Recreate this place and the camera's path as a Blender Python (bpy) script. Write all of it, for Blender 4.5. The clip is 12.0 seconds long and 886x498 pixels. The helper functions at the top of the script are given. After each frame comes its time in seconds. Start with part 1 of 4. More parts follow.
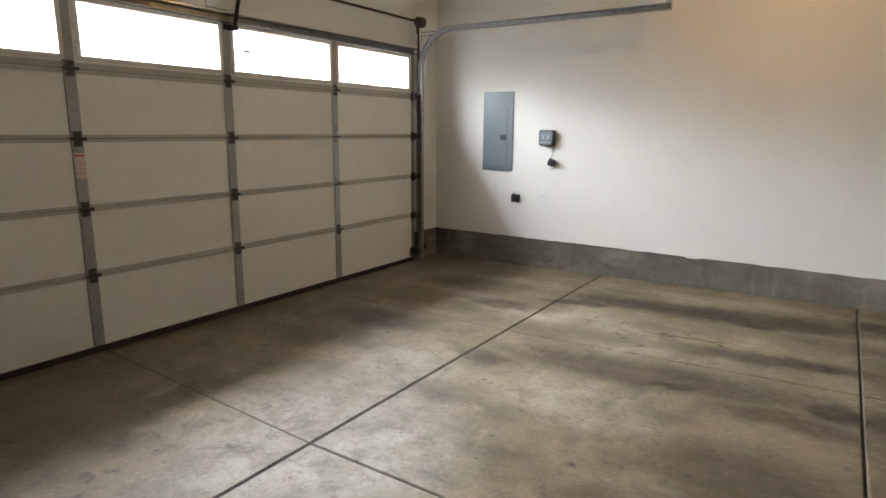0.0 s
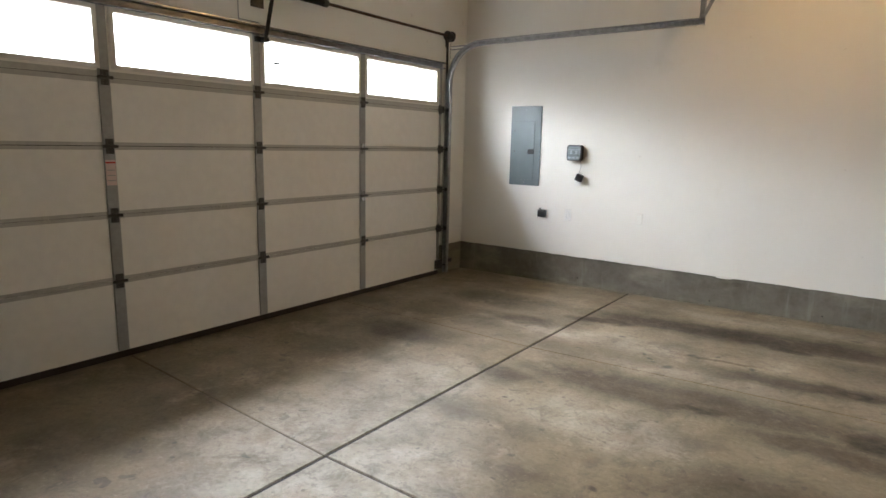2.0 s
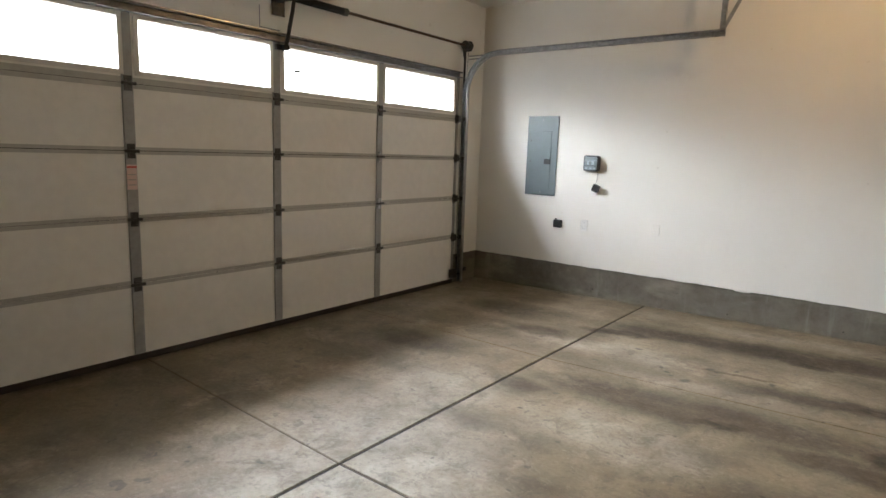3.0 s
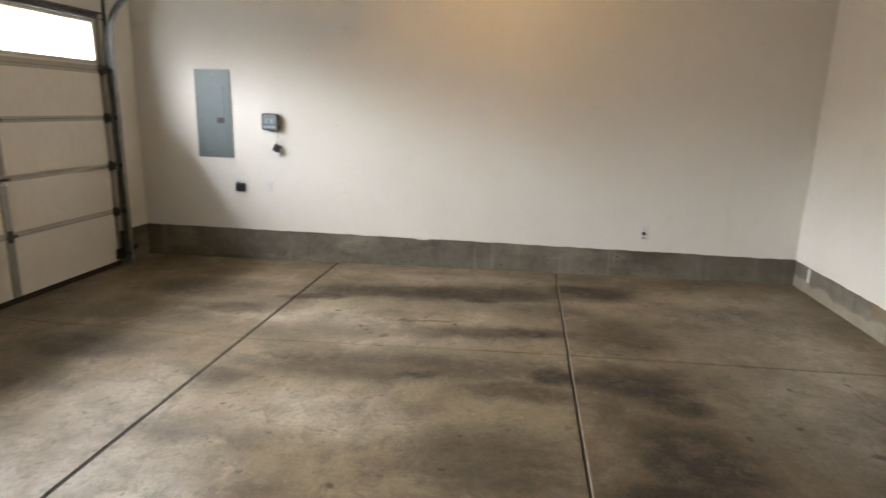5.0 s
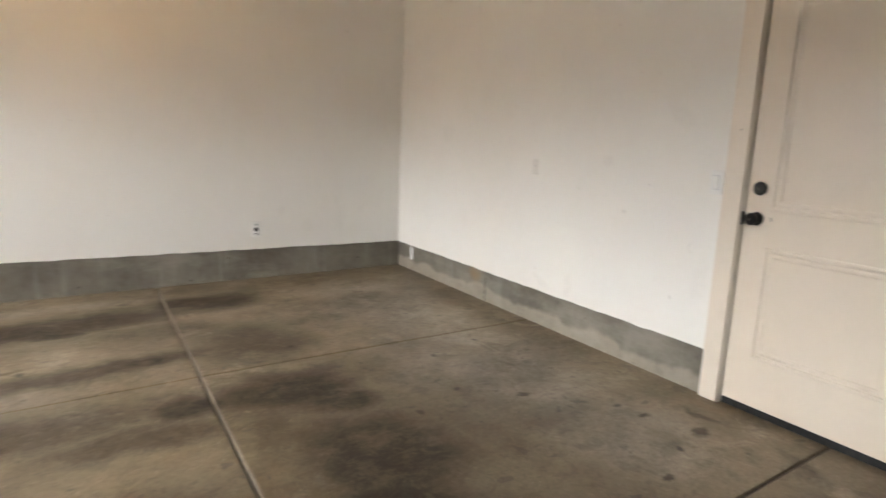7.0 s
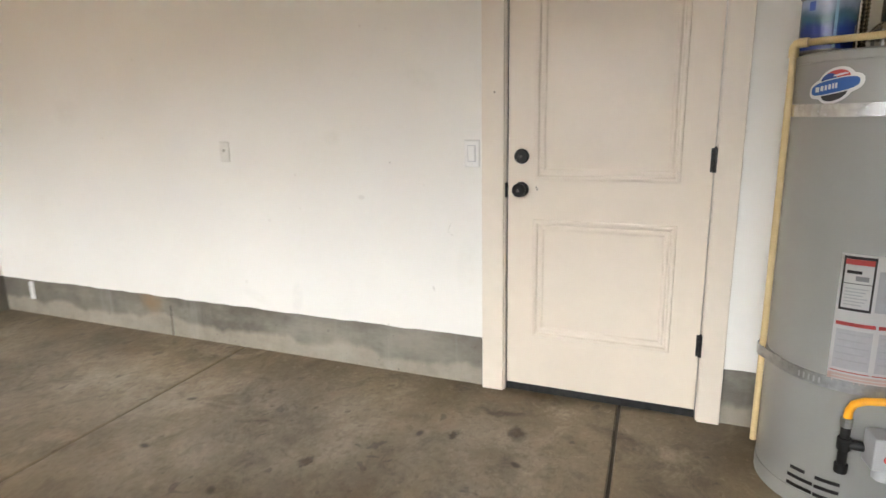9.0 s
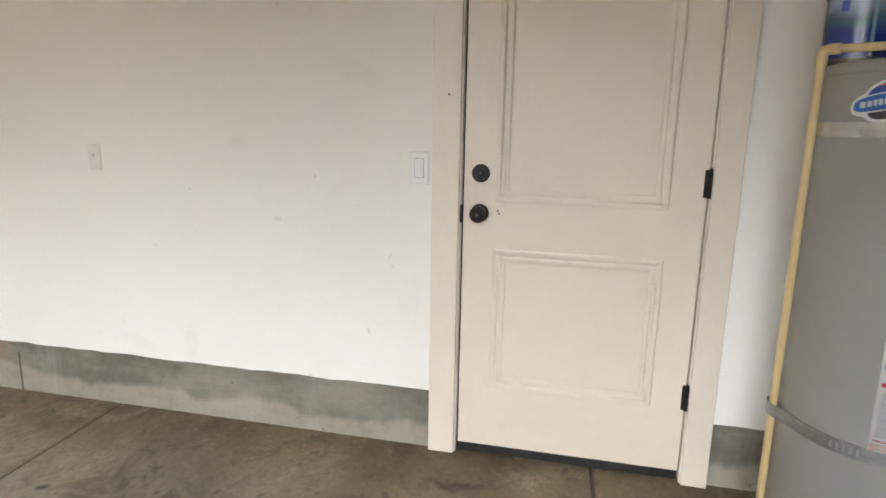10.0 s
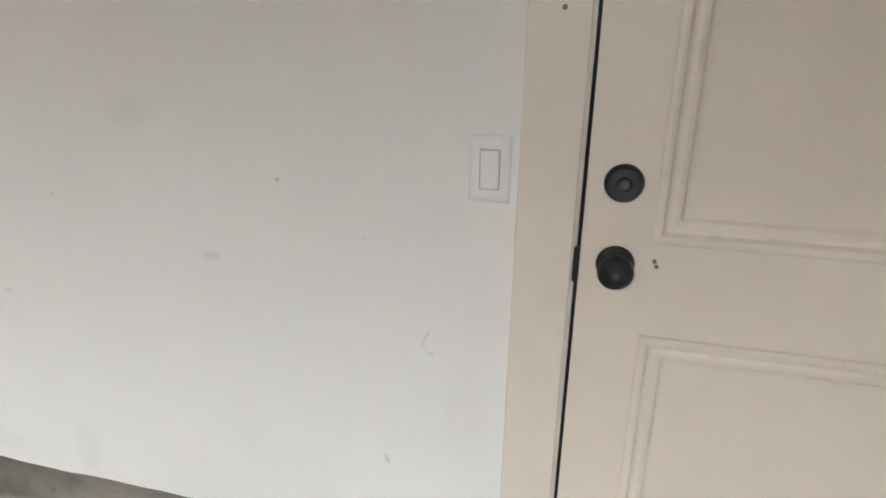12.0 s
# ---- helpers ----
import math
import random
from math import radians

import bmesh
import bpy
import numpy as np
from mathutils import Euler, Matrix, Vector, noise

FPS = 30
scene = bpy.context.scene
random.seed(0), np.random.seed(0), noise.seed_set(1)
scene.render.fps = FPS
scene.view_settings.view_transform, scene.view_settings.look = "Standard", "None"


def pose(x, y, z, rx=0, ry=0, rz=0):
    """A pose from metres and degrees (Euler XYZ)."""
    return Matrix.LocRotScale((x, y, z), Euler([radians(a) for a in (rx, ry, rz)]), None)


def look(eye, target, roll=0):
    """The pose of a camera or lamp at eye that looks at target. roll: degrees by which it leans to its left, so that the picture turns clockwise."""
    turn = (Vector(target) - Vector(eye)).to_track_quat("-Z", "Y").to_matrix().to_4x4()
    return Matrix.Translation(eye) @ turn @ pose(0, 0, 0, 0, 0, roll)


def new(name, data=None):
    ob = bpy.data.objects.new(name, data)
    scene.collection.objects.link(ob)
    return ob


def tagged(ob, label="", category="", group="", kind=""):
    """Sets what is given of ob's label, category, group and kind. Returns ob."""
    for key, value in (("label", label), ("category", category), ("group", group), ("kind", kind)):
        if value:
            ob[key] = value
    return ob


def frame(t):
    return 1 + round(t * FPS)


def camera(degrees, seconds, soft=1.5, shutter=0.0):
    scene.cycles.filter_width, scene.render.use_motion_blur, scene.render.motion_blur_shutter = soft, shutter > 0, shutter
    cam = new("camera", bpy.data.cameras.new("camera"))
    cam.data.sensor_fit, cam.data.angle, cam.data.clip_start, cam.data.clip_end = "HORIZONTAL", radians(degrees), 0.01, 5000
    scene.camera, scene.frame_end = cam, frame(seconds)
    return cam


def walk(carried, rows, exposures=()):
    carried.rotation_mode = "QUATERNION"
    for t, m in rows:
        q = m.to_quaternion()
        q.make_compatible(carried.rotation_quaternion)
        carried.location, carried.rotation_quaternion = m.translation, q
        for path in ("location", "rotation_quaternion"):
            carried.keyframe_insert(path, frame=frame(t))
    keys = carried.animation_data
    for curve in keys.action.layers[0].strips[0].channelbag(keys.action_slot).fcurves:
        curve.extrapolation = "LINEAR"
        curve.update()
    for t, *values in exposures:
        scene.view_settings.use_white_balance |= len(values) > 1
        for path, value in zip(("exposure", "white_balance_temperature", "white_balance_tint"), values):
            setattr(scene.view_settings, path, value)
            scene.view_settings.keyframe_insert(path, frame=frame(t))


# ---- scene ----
cam = camera(73.6, 12.0, shutter=0.4)

PATH = [
    (0, (0.645, 0.824, 1.475), (-0.445, 2.453, 1.078), 0.5),
    (0.5, (0.569, 0.835, 1.427), (-0.579, 2.429, 1.048), 0.2),
    (1, (0.6, 0.863, 1.447), (-0.552, 2.448, 1.046), 1.4),
    (1.5, (0.636, 0.882, 1.455), (-0.511, 2.478, 1.085), 1.5),
    (2, (0.643, 0.873, 1.46), (-0.527, 2.457, 1.109), 1.3),
    (2.5, (0.612, 0.867, 1.452), (-0.589, 2.432, 1.12), 1.7),
    (2.7, (0.609, 0.868, 1.449), (-0.602, 2.427, 1.126), 1.9),
    (4.3, (0.688, 0.82, 1.489), (-0.134, 2.601, 1.1), 3.6),
    (4.5, (0.691, 0.935, 1.49), (0.038, 2.781, 1.085), 3.8),
    (5, (0.532, 1.034, 1.569), (0.272, 2.962, 1.107), 1.6),
    (5.5, (0.456, 1.069, 1.492), (0.439, 3.017, 1.037), 1.0),
    (6, (0.489, 1.174, 1.408), (0.664, 3.119, 0.977), 0.3),
    (6.5, (0.487, 1.391, 1.307), (1.036, 3.279, 0.939), 0.5),
    (7, (0.411, 1.604, 1.276), (1.442, 3.279, 0.918), 2.3),
    (7.5, (0.299, 1.828, 1.239), (1.699, 3.212, 0.89), 3.0),
    (7.7, (0.313, 1.901, 1.247), (1.787, 3.205, 0.89), 2.8),
    (9.3, (0.695, 2.652, 1.286), (2.557, 3.254, 0.872), -0.7),
    (9.5, (0.755, 2.724, 1.264), (2.648, 3.238, 0.872), -0.0),
    (10, (1.02, 2.835, 1.274), (2.93, 3.269, 0.871), 1.1),
    (10.5, (1.229, 2.935, 1.285), (3.151, 3.3, 0.869), 1.4),
    (11, (1.464, 3.092, 1.272), (3.401, 3.368, 0.861), 1.4),
    (11.5, (1.787, 3.18, 1.256), (3.695, 3.567, 0.799), 2.0),
    (12, (2.078, 3.227, 1.321), (3.918, 3.681, 0.683), 0.9),
]
DAY, BULB = 6300, 600
EXPOSURES = [(0, -0.73, 6450, 11), (2.7, -0.73, 6450, 11), (4.5, -0.90, 6650, 11), (5.5, -0.54, 6850, 13), (7.0, -0.50, 6800, 13), (7.6, -0.42, 6750, 13), (9.3, -0.22, 6700, 12), (10.0, -0.38, 6600, 12), (10.5, -0.45, 6550, 12), (11.0, -0.5, 6450, 12), (11.5, -0.58, 6250, 10), (12.0, -0.7, 6450, 12)]
walk(cam, [(t, look(eye, target, roll)) for t, eye, target, roll in PATH], EXPOSURES)

# ---- world, lights ----
world = bpy.data.worlds.new("sky")
scene.world = world
world.use_nodes = True
wn = world.node_tree
sky = wn.nodes.new("ShaderNodeTexSky")
sky.sky_type, sky.sun_disc = "NISHITA", False
sky.sun_elevation, sky.sun_rotation = radians(40), radians(200)
wn.links.new(sky.outputs[0], wn.nodes["Background"].inputs[0])
wn.nodes["Background"].inputs[1].default_value = 0.12

# floor falls gently towards the garage door
XW, XE, YS, YN, ZC = -3.435, 3.06, -3.0, 6.76, 3.1
CURB = 0.29
XD = -3.44


def fz(x):
    return 0.05 + 0.015 * (x - XE)


# panes of the garage door: y from, y to
PANES = [(1.610, 2.660), (2.794, 3.806), (3.946, 4.993), (5.117, 6.198)]
PZ0, PZ1 = 1.910, 2.235


def area_lamp(name, m, sx, sy, watts, colour, spread):
    data = bpy.data.lights.new(name, "AREA")
    data.shape, data.size, data.size_y, data.energy, data.color, data.spread = "RECTANGLE", sx, sy, watts, colour, radians(spread)
    ob = new(name, data)
    ob.matrix_world = m
    return ob


# daylight that comes in under the eave, outside the garage door's windows
area_lamp("eave_daylight", look((-4.91, 4.0, 2.835), (-4.351, 4.0, 2.006)), 12.0, 1.6, DAY, (0.88, 0.94, 1.0), 121)

# ---- small tools ----


def bm_box(bm, x0, x1, y0, y1, z0, z1, bevel=0.0):
    r = bmesh.ops.create_cube(bm, size=1)
    for v in r["verts"]:
        v.co = Vector(((x0 + x1) / 2 + v.co.x * (x1 - x0), (y0 + y1) / 2 + v.co.y * (y1 - y0), (z0 + z1) / 2 + v.co.z * (z1 - z0)))
    if bevel:
        es = list({e for v in r["verts"] for e in v.link_edges})
        bmesh.ops.bevel(bm, geom=es, offset=bevel, segments=2, affect="EDGES", profile=0.6)
    return bm


def box(x0, x1, y0, y1, z0, z1, bevel=0.0):
    return bm_box(bmesh.new(), x0, x1, y0, y1, z0, z1, bevel)


def bm_cyl(bm, c, r, h, axis="z", seg=32, r2=None, bevel=0.0):
    """A cylinder or cone whose base is at c."""
    turn = {"z": Matrix(), "x": Matrix.Rotation(radians(90), 4, "Y"), "y": Matrix.Rotation(radians(-90), 4, "X")}[axis]
    m = Matrix.Translation(c) @ turn @ Matrix.Translation((0, 0, h / 2))
    res = bmesh.ops.create_cone(bm, cap_ends=True, segments=seg, radius1=r, radius2=r if r2 is None else r2, depth=h, matrix=m)
    if bevel:
        es = [e for e in {e for v in res["verts"] for e in v.link_edges} if any(len(f.verts) > 4 for f in e.link_faces)]
        bmesh.ops.bevel(bm, geom=es, offset=bevel, segments=2, affect="EDGES", profile=0.5)
    return bm


def cyl(c, r, h, axis="z", seg=32, r2=None, bevel=0.0):
    return bm_cyl(bmesh.new(), c, r, h, axis, seg, r2, bevel)


def bm_lathe(bm, rows, c, seg=48, axis="z"):
    """Turns rows of (radius, height) about an axis through c."""
    turn = {"z": Matrix(), "x": Matrix.Rotation(radians(-90), 4, "Y"), "y": Matrix.Rotation(radians(-90), 4, "X")}[axis]
    rings = []
    for r, h in rows:
        rings.append([bm.verts.new(Vector(c) + turn @ Vector((r * math.cos(2 * math.pi * k / seg), r * math.sin(2 * math.pi * k / seg), h))) for k in range(seg)])
    for p, q in zip(rings, rings[1:]):
        for k in range(seg):
            bm.faces.new((p[k], p[(k + 1) % seg], q[(k + 1) % seg], q[k]))
    bm.faces.new(rings[0][::-1])
    bm.faces.new(rings[-1])
    return bm


def bm_tube(bm, pts, r, seg=12, profile=None, up=(0, 1, 0)):
    """Sweeps a round (or a given profile of (across, along up)) along points."""
    pts = [Vector(p) for p in pts]
    prof = profile or [(r * math.cos(2 * math.pi * k / seg), r * math.sin(2 * math.pi * k / seg)) for k in range(seg)]
    rings = []
    for i, p in enumerate(pts):
        d = (pts[min(i + 1, len(pts) - 1)] - pts[max(i - 1, 0)]).normalized()
        u = Vector(up)
        if abs(d.dot(u)) > 0.99:
            u = Vector((1, 0, 0))
        a = d.cross(u).normalized()
        b = a.cross(d).normalized()
        rings.append([bm.verts.new(p + a * s + b * w) for s, w in prof])
    n = len(prof)
    for p, q in zip(rings, rings[1:]):
        for k in range(n):
            bm.faces.new((p[k], p[(k + 1) % n], q[(k + 1) % n], q[k]))
    bm.faces.new(rings[0][::-1])
    bm.faces.new(rings[-1])
    return bm


def tube(pts, r, seg=12, profile=None, up=(0, 1, 0)):
    return bm_tube(bmesh.new(), pts, r, seg, profile, up)


def part(name, bm, material, parent=None, label="", smooth=False):
    bmesh.ops.recalc_face_normals(bm, faces=bm.faces)
    me = bpy.data.meshes.new(name)
    bm.to_mesh(me)
    bm.free()
    if smooth:
        for p in me.polygons:
            p.use_smooth = True
        me.set_sharp_from_angle(angle=radians(40))
    me.materials.append(material)
    ob = new(name, me)
    ob.parent = parent
    return tagged(ob, label) if label else ob


def thing(name, label, category, group="", at=(0, 0, 0)):
    ob = new(name)
    ob.empty_display_size = 0.05
    tagged(ob, label, category, group)
    return ob


def structure(name, bm, material, label, category):
    return tagged(part(name, bm, material), label, category, kind="structure")


# ---- materials ----


class Nodes:
    def __init__(self, name):
        self.mat = bpy.data.materials.new(name)
        self.mat.use_nodes = True
        self.tree = self.mat.node_tree
        self.bsdf = self.tree.nodes["Principled BSDF"]
        self.coord = self.add("ShaderNodeTexCoord").outputs["Object"]

    def add(self, kind, **inputs):
        n = self.tree.nodes.new(kind)
        for k, v in inputs.items():
            self.put(n.inputs[k.replace("_", " ")], v)
        return n

    def put(self, socket, v):
        if isinstance(v, bpy.types.NodeSocket):
            self.tree.links.new(v, socket)
        else:
            socket.default_value = v

    def noise(self, scale, detail=4.0, rough=0.55, vector=None, stretch=None, distortion=0.0):
        vec = vector or self.coord
        if stretch:
            mp = self.add("ShaderNodeMapping", Vector=vec)
            mp.inputs["Scale"].default_value = stretch
            vec = mp.outputs[0]
        n = self.add("ShaderNodeTexNoise", Vector=vec, Scale=scale, Detail=detail, Roughness=rough, Distortion=distortion)
        return n.outputs["Fac"]

    def ramp(self, value, lo, hi, a=0.0, b=1.0):
        n = self.add("ShaderNodeMapRange", Value=value)
        n.interpolation_type = "SMOOTHSTEP"
        for k, v in (("From Min", lo), ("From Max", hi), ("To Min", a), ("To Max", b)):
            n.inputs[k].default_value = v
        return n.outputs[0]

    def math(self, op, a, b):
        n = self.tree.nodes.new("ShaderNodeMath")
        n.operation = op
        self.put(n.inputs[0], a)
        self.put(n.inputs[1], b)
        return n.outputs[0]

    def mix(self, fac, a, b, mode="MIX"):
        n = self.tree.nodes.new("ShaderNodeMix")
        n.data_type, n.blend_type = "RGBA", mode
        self.put(n.inputs[0], fac)
        self.put(n.inputs[6], a)
        self.put(n.inputs[7], b)
        return n.outputs[2]

    def bump(self, height, strength=0.2, distance=0.002, under=None):
        n = self.add("ShaderNodeBump", Height=height, Strength=strength, Distance=distance)
        if under is not None:
            self.put(n.inputs["Normal"], under)
        return n.outputs[0]

    def done(self, colour, rough=0.5, metal=0.0, normal=None, spec=0.5):
        self.put(self.bsdf.inputs["Base Color"], colour)
        self.put(self.bsdf.inputs["Roughness"], rough)
        self.put(self.bsdf.inputs["Metallic"], metal)
        self.put(self.bsdf.inputs["Specular IOR Level"], spec)
        if normal is not None:
            self.put(self.bsdf.inputs["Normal"], normal)
        return self.mat


def rgb(r, g, b):
    return (r, g, b, 1.0)


def mat_plain(name, colour, rough=0.5, metal=0.0, grain=0.1, scale=30.0, bump=0.05, spec=0.5):
    """A plain coat with slight mottling at two scales and fine relief."""
    n = Nodes(name)
    f = n.ramp(n.noise(scale, 5), 0.3, 0.7)
    g = n.ramp(n.noise(scale * 0.12, 3), 0.35, 0.7)
    dark = rgb(*(c * (1 - grain) for c in colour))
    c = n.mix(f, dark, rgb(*colour))
    c = n.mix(n.math("MULTIPLY", g, 0.35), c, rgb(*(v * (1 - 1.6 * grain) for v in colour)))
    r = n.ramp(f, 0, 1, rough * 0.9, min(1, rough * 1.12))
    return n.done(c, r, metal, n.bump(n.noise(scale * 8, 3), bump, 0.001), spec)


def mat_wall():
    n = Nodes("wall_paint")
    big = n.ramp(n.noise(0.9, 4, 0.6), 0.35, 0.7)
    c = n.mix(big, rgb(0.81, 0.79, 0.740), rgb(0.78, 0.757, 0.705))
    # scuffs, rubbed marks and faint streaks
    scuff = n.ramp(n.noise(2.3, 6, 0.65, stretch=(1, 1, 0.55)), 0.62, 0.78)
    c = n.mix(n.math("MULTIPLY", scuff, 0.16), c, rgb(0.50, 0.46, 0.41))
    dots = n.ramp(n.noise(17, 2, 0.4), 0.73, 0.79)
    c = n.mix(n.math("MULTIPLY", dots, 0.20), c, rgb(0.42, 0.38, 0.33))
    for y, z, a, b, turn, k in ((4.36, 0.38, 0.035, 0.085, 6, 0.10), (4.62, 0.36, 0.10, 0.03, 20, 0.08), (3.50, 0.80, 0.003, 0.022, 25, 0.28), (3.49, 0.765, 0.008, 0.003, 10, 0.3),
                                (3.583, 0.504, 0.006, 0.014, -20, 0.4), (3.79, 1.086, 0.005, 0.005, 0, 0.5), (3.83, 0.29, 0.008, 0.012, 0, 0.6), (4.10, 1.20, 0.05, 0.035, 0, 0.09), (3.62, 1.45, 0.09, 0.05, 30, 0.07), (3.42, 0.62, 0.05, 0.12, 5, 0.06),
                                (5.9, 1.35, 0.10, 0.08, 0, 0.08), (4.32, 1.02, 0.006, 0.006, 0, 0.4), (3.95, 0.92, 0.02, 0.012, 0, 0.2)):
        mp = n.add("ShaderNodeMapping", Vector=n.coord)
        mp.vector_type = "TEXTURE"
        mp.inputs["Location"].default_value = (3.06, y, z)
        mp.inputs["Rotation"].default_value = (radians(turn), 0, 0)
        mp.inputs["Scale"].default_value = (0.5, a, b)
        ln = n.tree.nodes.new("ShaderNodeVectorMath")
        ln.operation = "LENGTH"
        n.put(ln.inputs[0], mp.outputs[0])
        mark = n.math("MULTIPLY", n.ramp(ln.outputs["Value"], 1.3, 0.5, 0.0, k), n.ramp(n.noise(30, 4, 0.6), 0.3, 0.6, 0.3, 1.0))
        c = n.mix(mark, c, rgb(0.36, 0.33, 0.29))
    peel = n.noise(110, 2, 0.5)
    trowel = n.noise(9, 3, 0.5)
    nb = n.bump(peel, 0.12, 0.0015)
    return n.done(c, n.ramp(big, 0, 1, 0.55, 0.68), 0, n.bump(trowel, 0.10, 0.004, nb), 0.35)


def mat_concrete_curb(lime=0.0):
    n = Nodes("curb_concrete_limed" if lime else "curb_concrete")
    a = n.ramp(n.noise(2.2, 6, 0.65), 0.3, 0.7)
    b = n.ramp(n.noise(14, 6, 0.7), 0.3, 0.75)
    c = n.mix(a, rgb(0.088, 0.077, 0.058), rgb(0.172, 0.153, 0.120))
    c = n.mix(n.math("MULTIPLY", b, 0.45), c, rgb(0.19, 0.172, 0.145))
    # pale lime along the top of some stretches, form marks, pits
    band = n.ramp(n.noise(1.6, 6, 0.65, stretch=(0.8, 0.8, 2.2)), 0.48, 0.66)
    c = n.mix(n.math("MULTIPLY", band, 0.3), c, rgb(0.38, 0.345, 0.285))
    damp = n.ramp(n.noise(2.0, 6, 0.65, stretch=(1, 1, 2.0), distortion=0.4), 0.52, 0.68)
    c = n.mix(n.math("MULTIPLY", damp, 0.45), c, rgb(0.11, 0.10, 0.083))
    streak = n.ramp(n.noise(1.1, 4, 0.7, stretch=(6, 6, 0.6)), 0.55, 0.75)
    c = n.mix(n.math("MULTIPLY", streak, 0.35), c, rgb(0.34, 0.325, 0.29))
    rust = n.ramp(n.noise(1.7, 3, 0.5), 0.68, 0.76)
    c = n.mix(n.math("MULTIPLY", rust, 0.35), c, rgb(0.30, 0.19, 0.10))
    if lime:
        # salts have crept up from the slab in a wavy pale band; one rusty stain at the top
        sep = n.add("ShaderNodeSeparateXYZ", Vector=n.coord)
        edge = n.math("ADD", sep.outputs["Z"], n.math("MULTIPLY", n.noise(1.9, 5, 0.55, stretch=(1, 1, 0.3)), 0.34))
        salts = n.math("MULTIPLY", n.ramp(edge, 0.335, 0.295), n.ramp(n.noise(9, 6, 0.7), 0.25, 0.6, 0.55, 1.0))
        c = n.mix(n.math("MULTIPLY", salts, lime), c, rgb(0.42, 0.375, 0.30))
        mp = n.add("ShaderNodeMapping", Vector=n.coord)
        mp.vector_type = "TEXTURE"
        mp.inputs["Location"].default_value = (3.06, 5.42, 0.26)
        mp.inputs["Scale"].default_value = (0.5, 0.10, 0.10)
        ln = n.tree.nodes.new("ShaderNodeVectorMath")
        ln.operation = "LENGTH"
        n.put(ln.inputs[0], mp.outputs[0])
        c = n.mix(n.math("MULTIPLY", n.ramp(ln.outputs["Value"], 1.2, 0.4, 0.0, 0.65), n.ramp(n.noise(12, 5, 0.6), 0.3, 0.6, 0.4, 1.0)), c, rgb(0.24, 0.15, 0.07))
    pits = n.ramp(n.noise(45, 2, 0.4), 0.70, 0.78)
    c = n.mix(n.math("MULTIPLY", pits, 0.5), c, rgb(0.07, 0.06, 0.05))
    h = n.math("SUBTRACT", n.noise(60, 5, 0.7), pits)
    return n.done(c, 0.85, 0, n.bump(h, 0.4, 0.004), 0.3)


# tyre marks and oil on the floor: x, y, half length, half width, turn, strength
STAINS = [
    (-0.19, 5.92, 1.60, 0.25, 5, 0.74), (0.19, 5.80, 0.26, 0.10, 0, 0.95), (1.15, 6.15, 0.42, 0.28, 0, 0.78), (-1.15, 5.66, 0.32, 0.12, 6, 0.80), (-0.55, 5.80, 0.40, 0.10, 4, 0.7),
    (0.45, 5.06, 0.75, 0.14, 5, 0.62), (0.68, 5.07, 0.22, 0.11, 0, 0.85), (-0.10, 5.22, 0.30, 0.03, 3, 0.45), (1.31, 5.12, 0.36, 0.42, 0, 0.50),
    (-0.15, 4.38, 1.15, 0.25, 3, 0.60), (-0.04, 4.31, 0.26, 0.10, 0, 0.90), (0.76, 4.38, 0.24, 0.16, 0, 0.80), (-1.25, 4.11, 0.30, 0.14, -5, 0.45),
    (1.24, 4.38, 0.44, 0.28, -5, 0.97), (1.42, 4.14, 0.24, 0.20, -20, 0.80), (1.38, 3.58, 0.40, 0.48, 10, 0.95), (1.26, 3.20, 0.40, 0.32, 0, 0.85), (1.35, 2.95, 0.5, 0.25, 0, 0.6), (1.60, 3.45, 0.70, 0.9, 0, 0.30),
    (0.37, 3.37, 0.55, 0.13, 5, 0.42), (-1.20, 3.45, 0.25, 0.12, 0, 0.25), (-1.70, 5.25, 0.5, 0.14, 5, 0.55),
    (2.47, 3.02, 0.09, 0.05, 30, 0.35), (2.82, 2.70, 0.16, 0.06, 60, 0.35), (2.60, 3.30, 0.05, 0.03, 0, 0.7), (2.70, 3.08, 0.06, 0.04, 20, 0.6), (2.30, 2.90, 0.05, 0.035, 0, 0.7), (2.25, 3.75, 0.05, 0.03, 10, 0.7), (2.86, 3.20, 0.10, 0.03, 80, 0.45), (2.0, 2.6, 0.6, 0.3, 0, 0.25), (0.50, 2.3, 0.9, 0.3, 4, 0.35), (2.45, 4.1, 0.5, 0.3, 25, 0.35), (2.2, 5.6, 0.5, 0.4, 10, 0.25), (1.75, 3.6, 0.9, 1.3, 0, 0.20), (0.55, 3.45, 0.55, 0.35, 6, 0.55), (0.7, 5.6, 0.5, 0.25, 0, 0.35), (1.1, 2.3, 0.9, 0.5, 0, 0.4), (-1.95, 5.0, 0.35, 0.18, 10, 0.35), (0.75, 2.9, 0.8, 0.5, 12, 0.3), (-2.15, 5.75, 0.70, 0.28, 4, 0.5), (-2.35, 4.35, 0.55, 0.22, 0, 0.5),
    (1.05, 3.9, 0.12, 0.5, 0, 0.3), (0.55, 4.15, 0.5, 0.12, -4, 0.55), (0.2, 3.05, 0.45, 0.16, 10, 0.35),
]


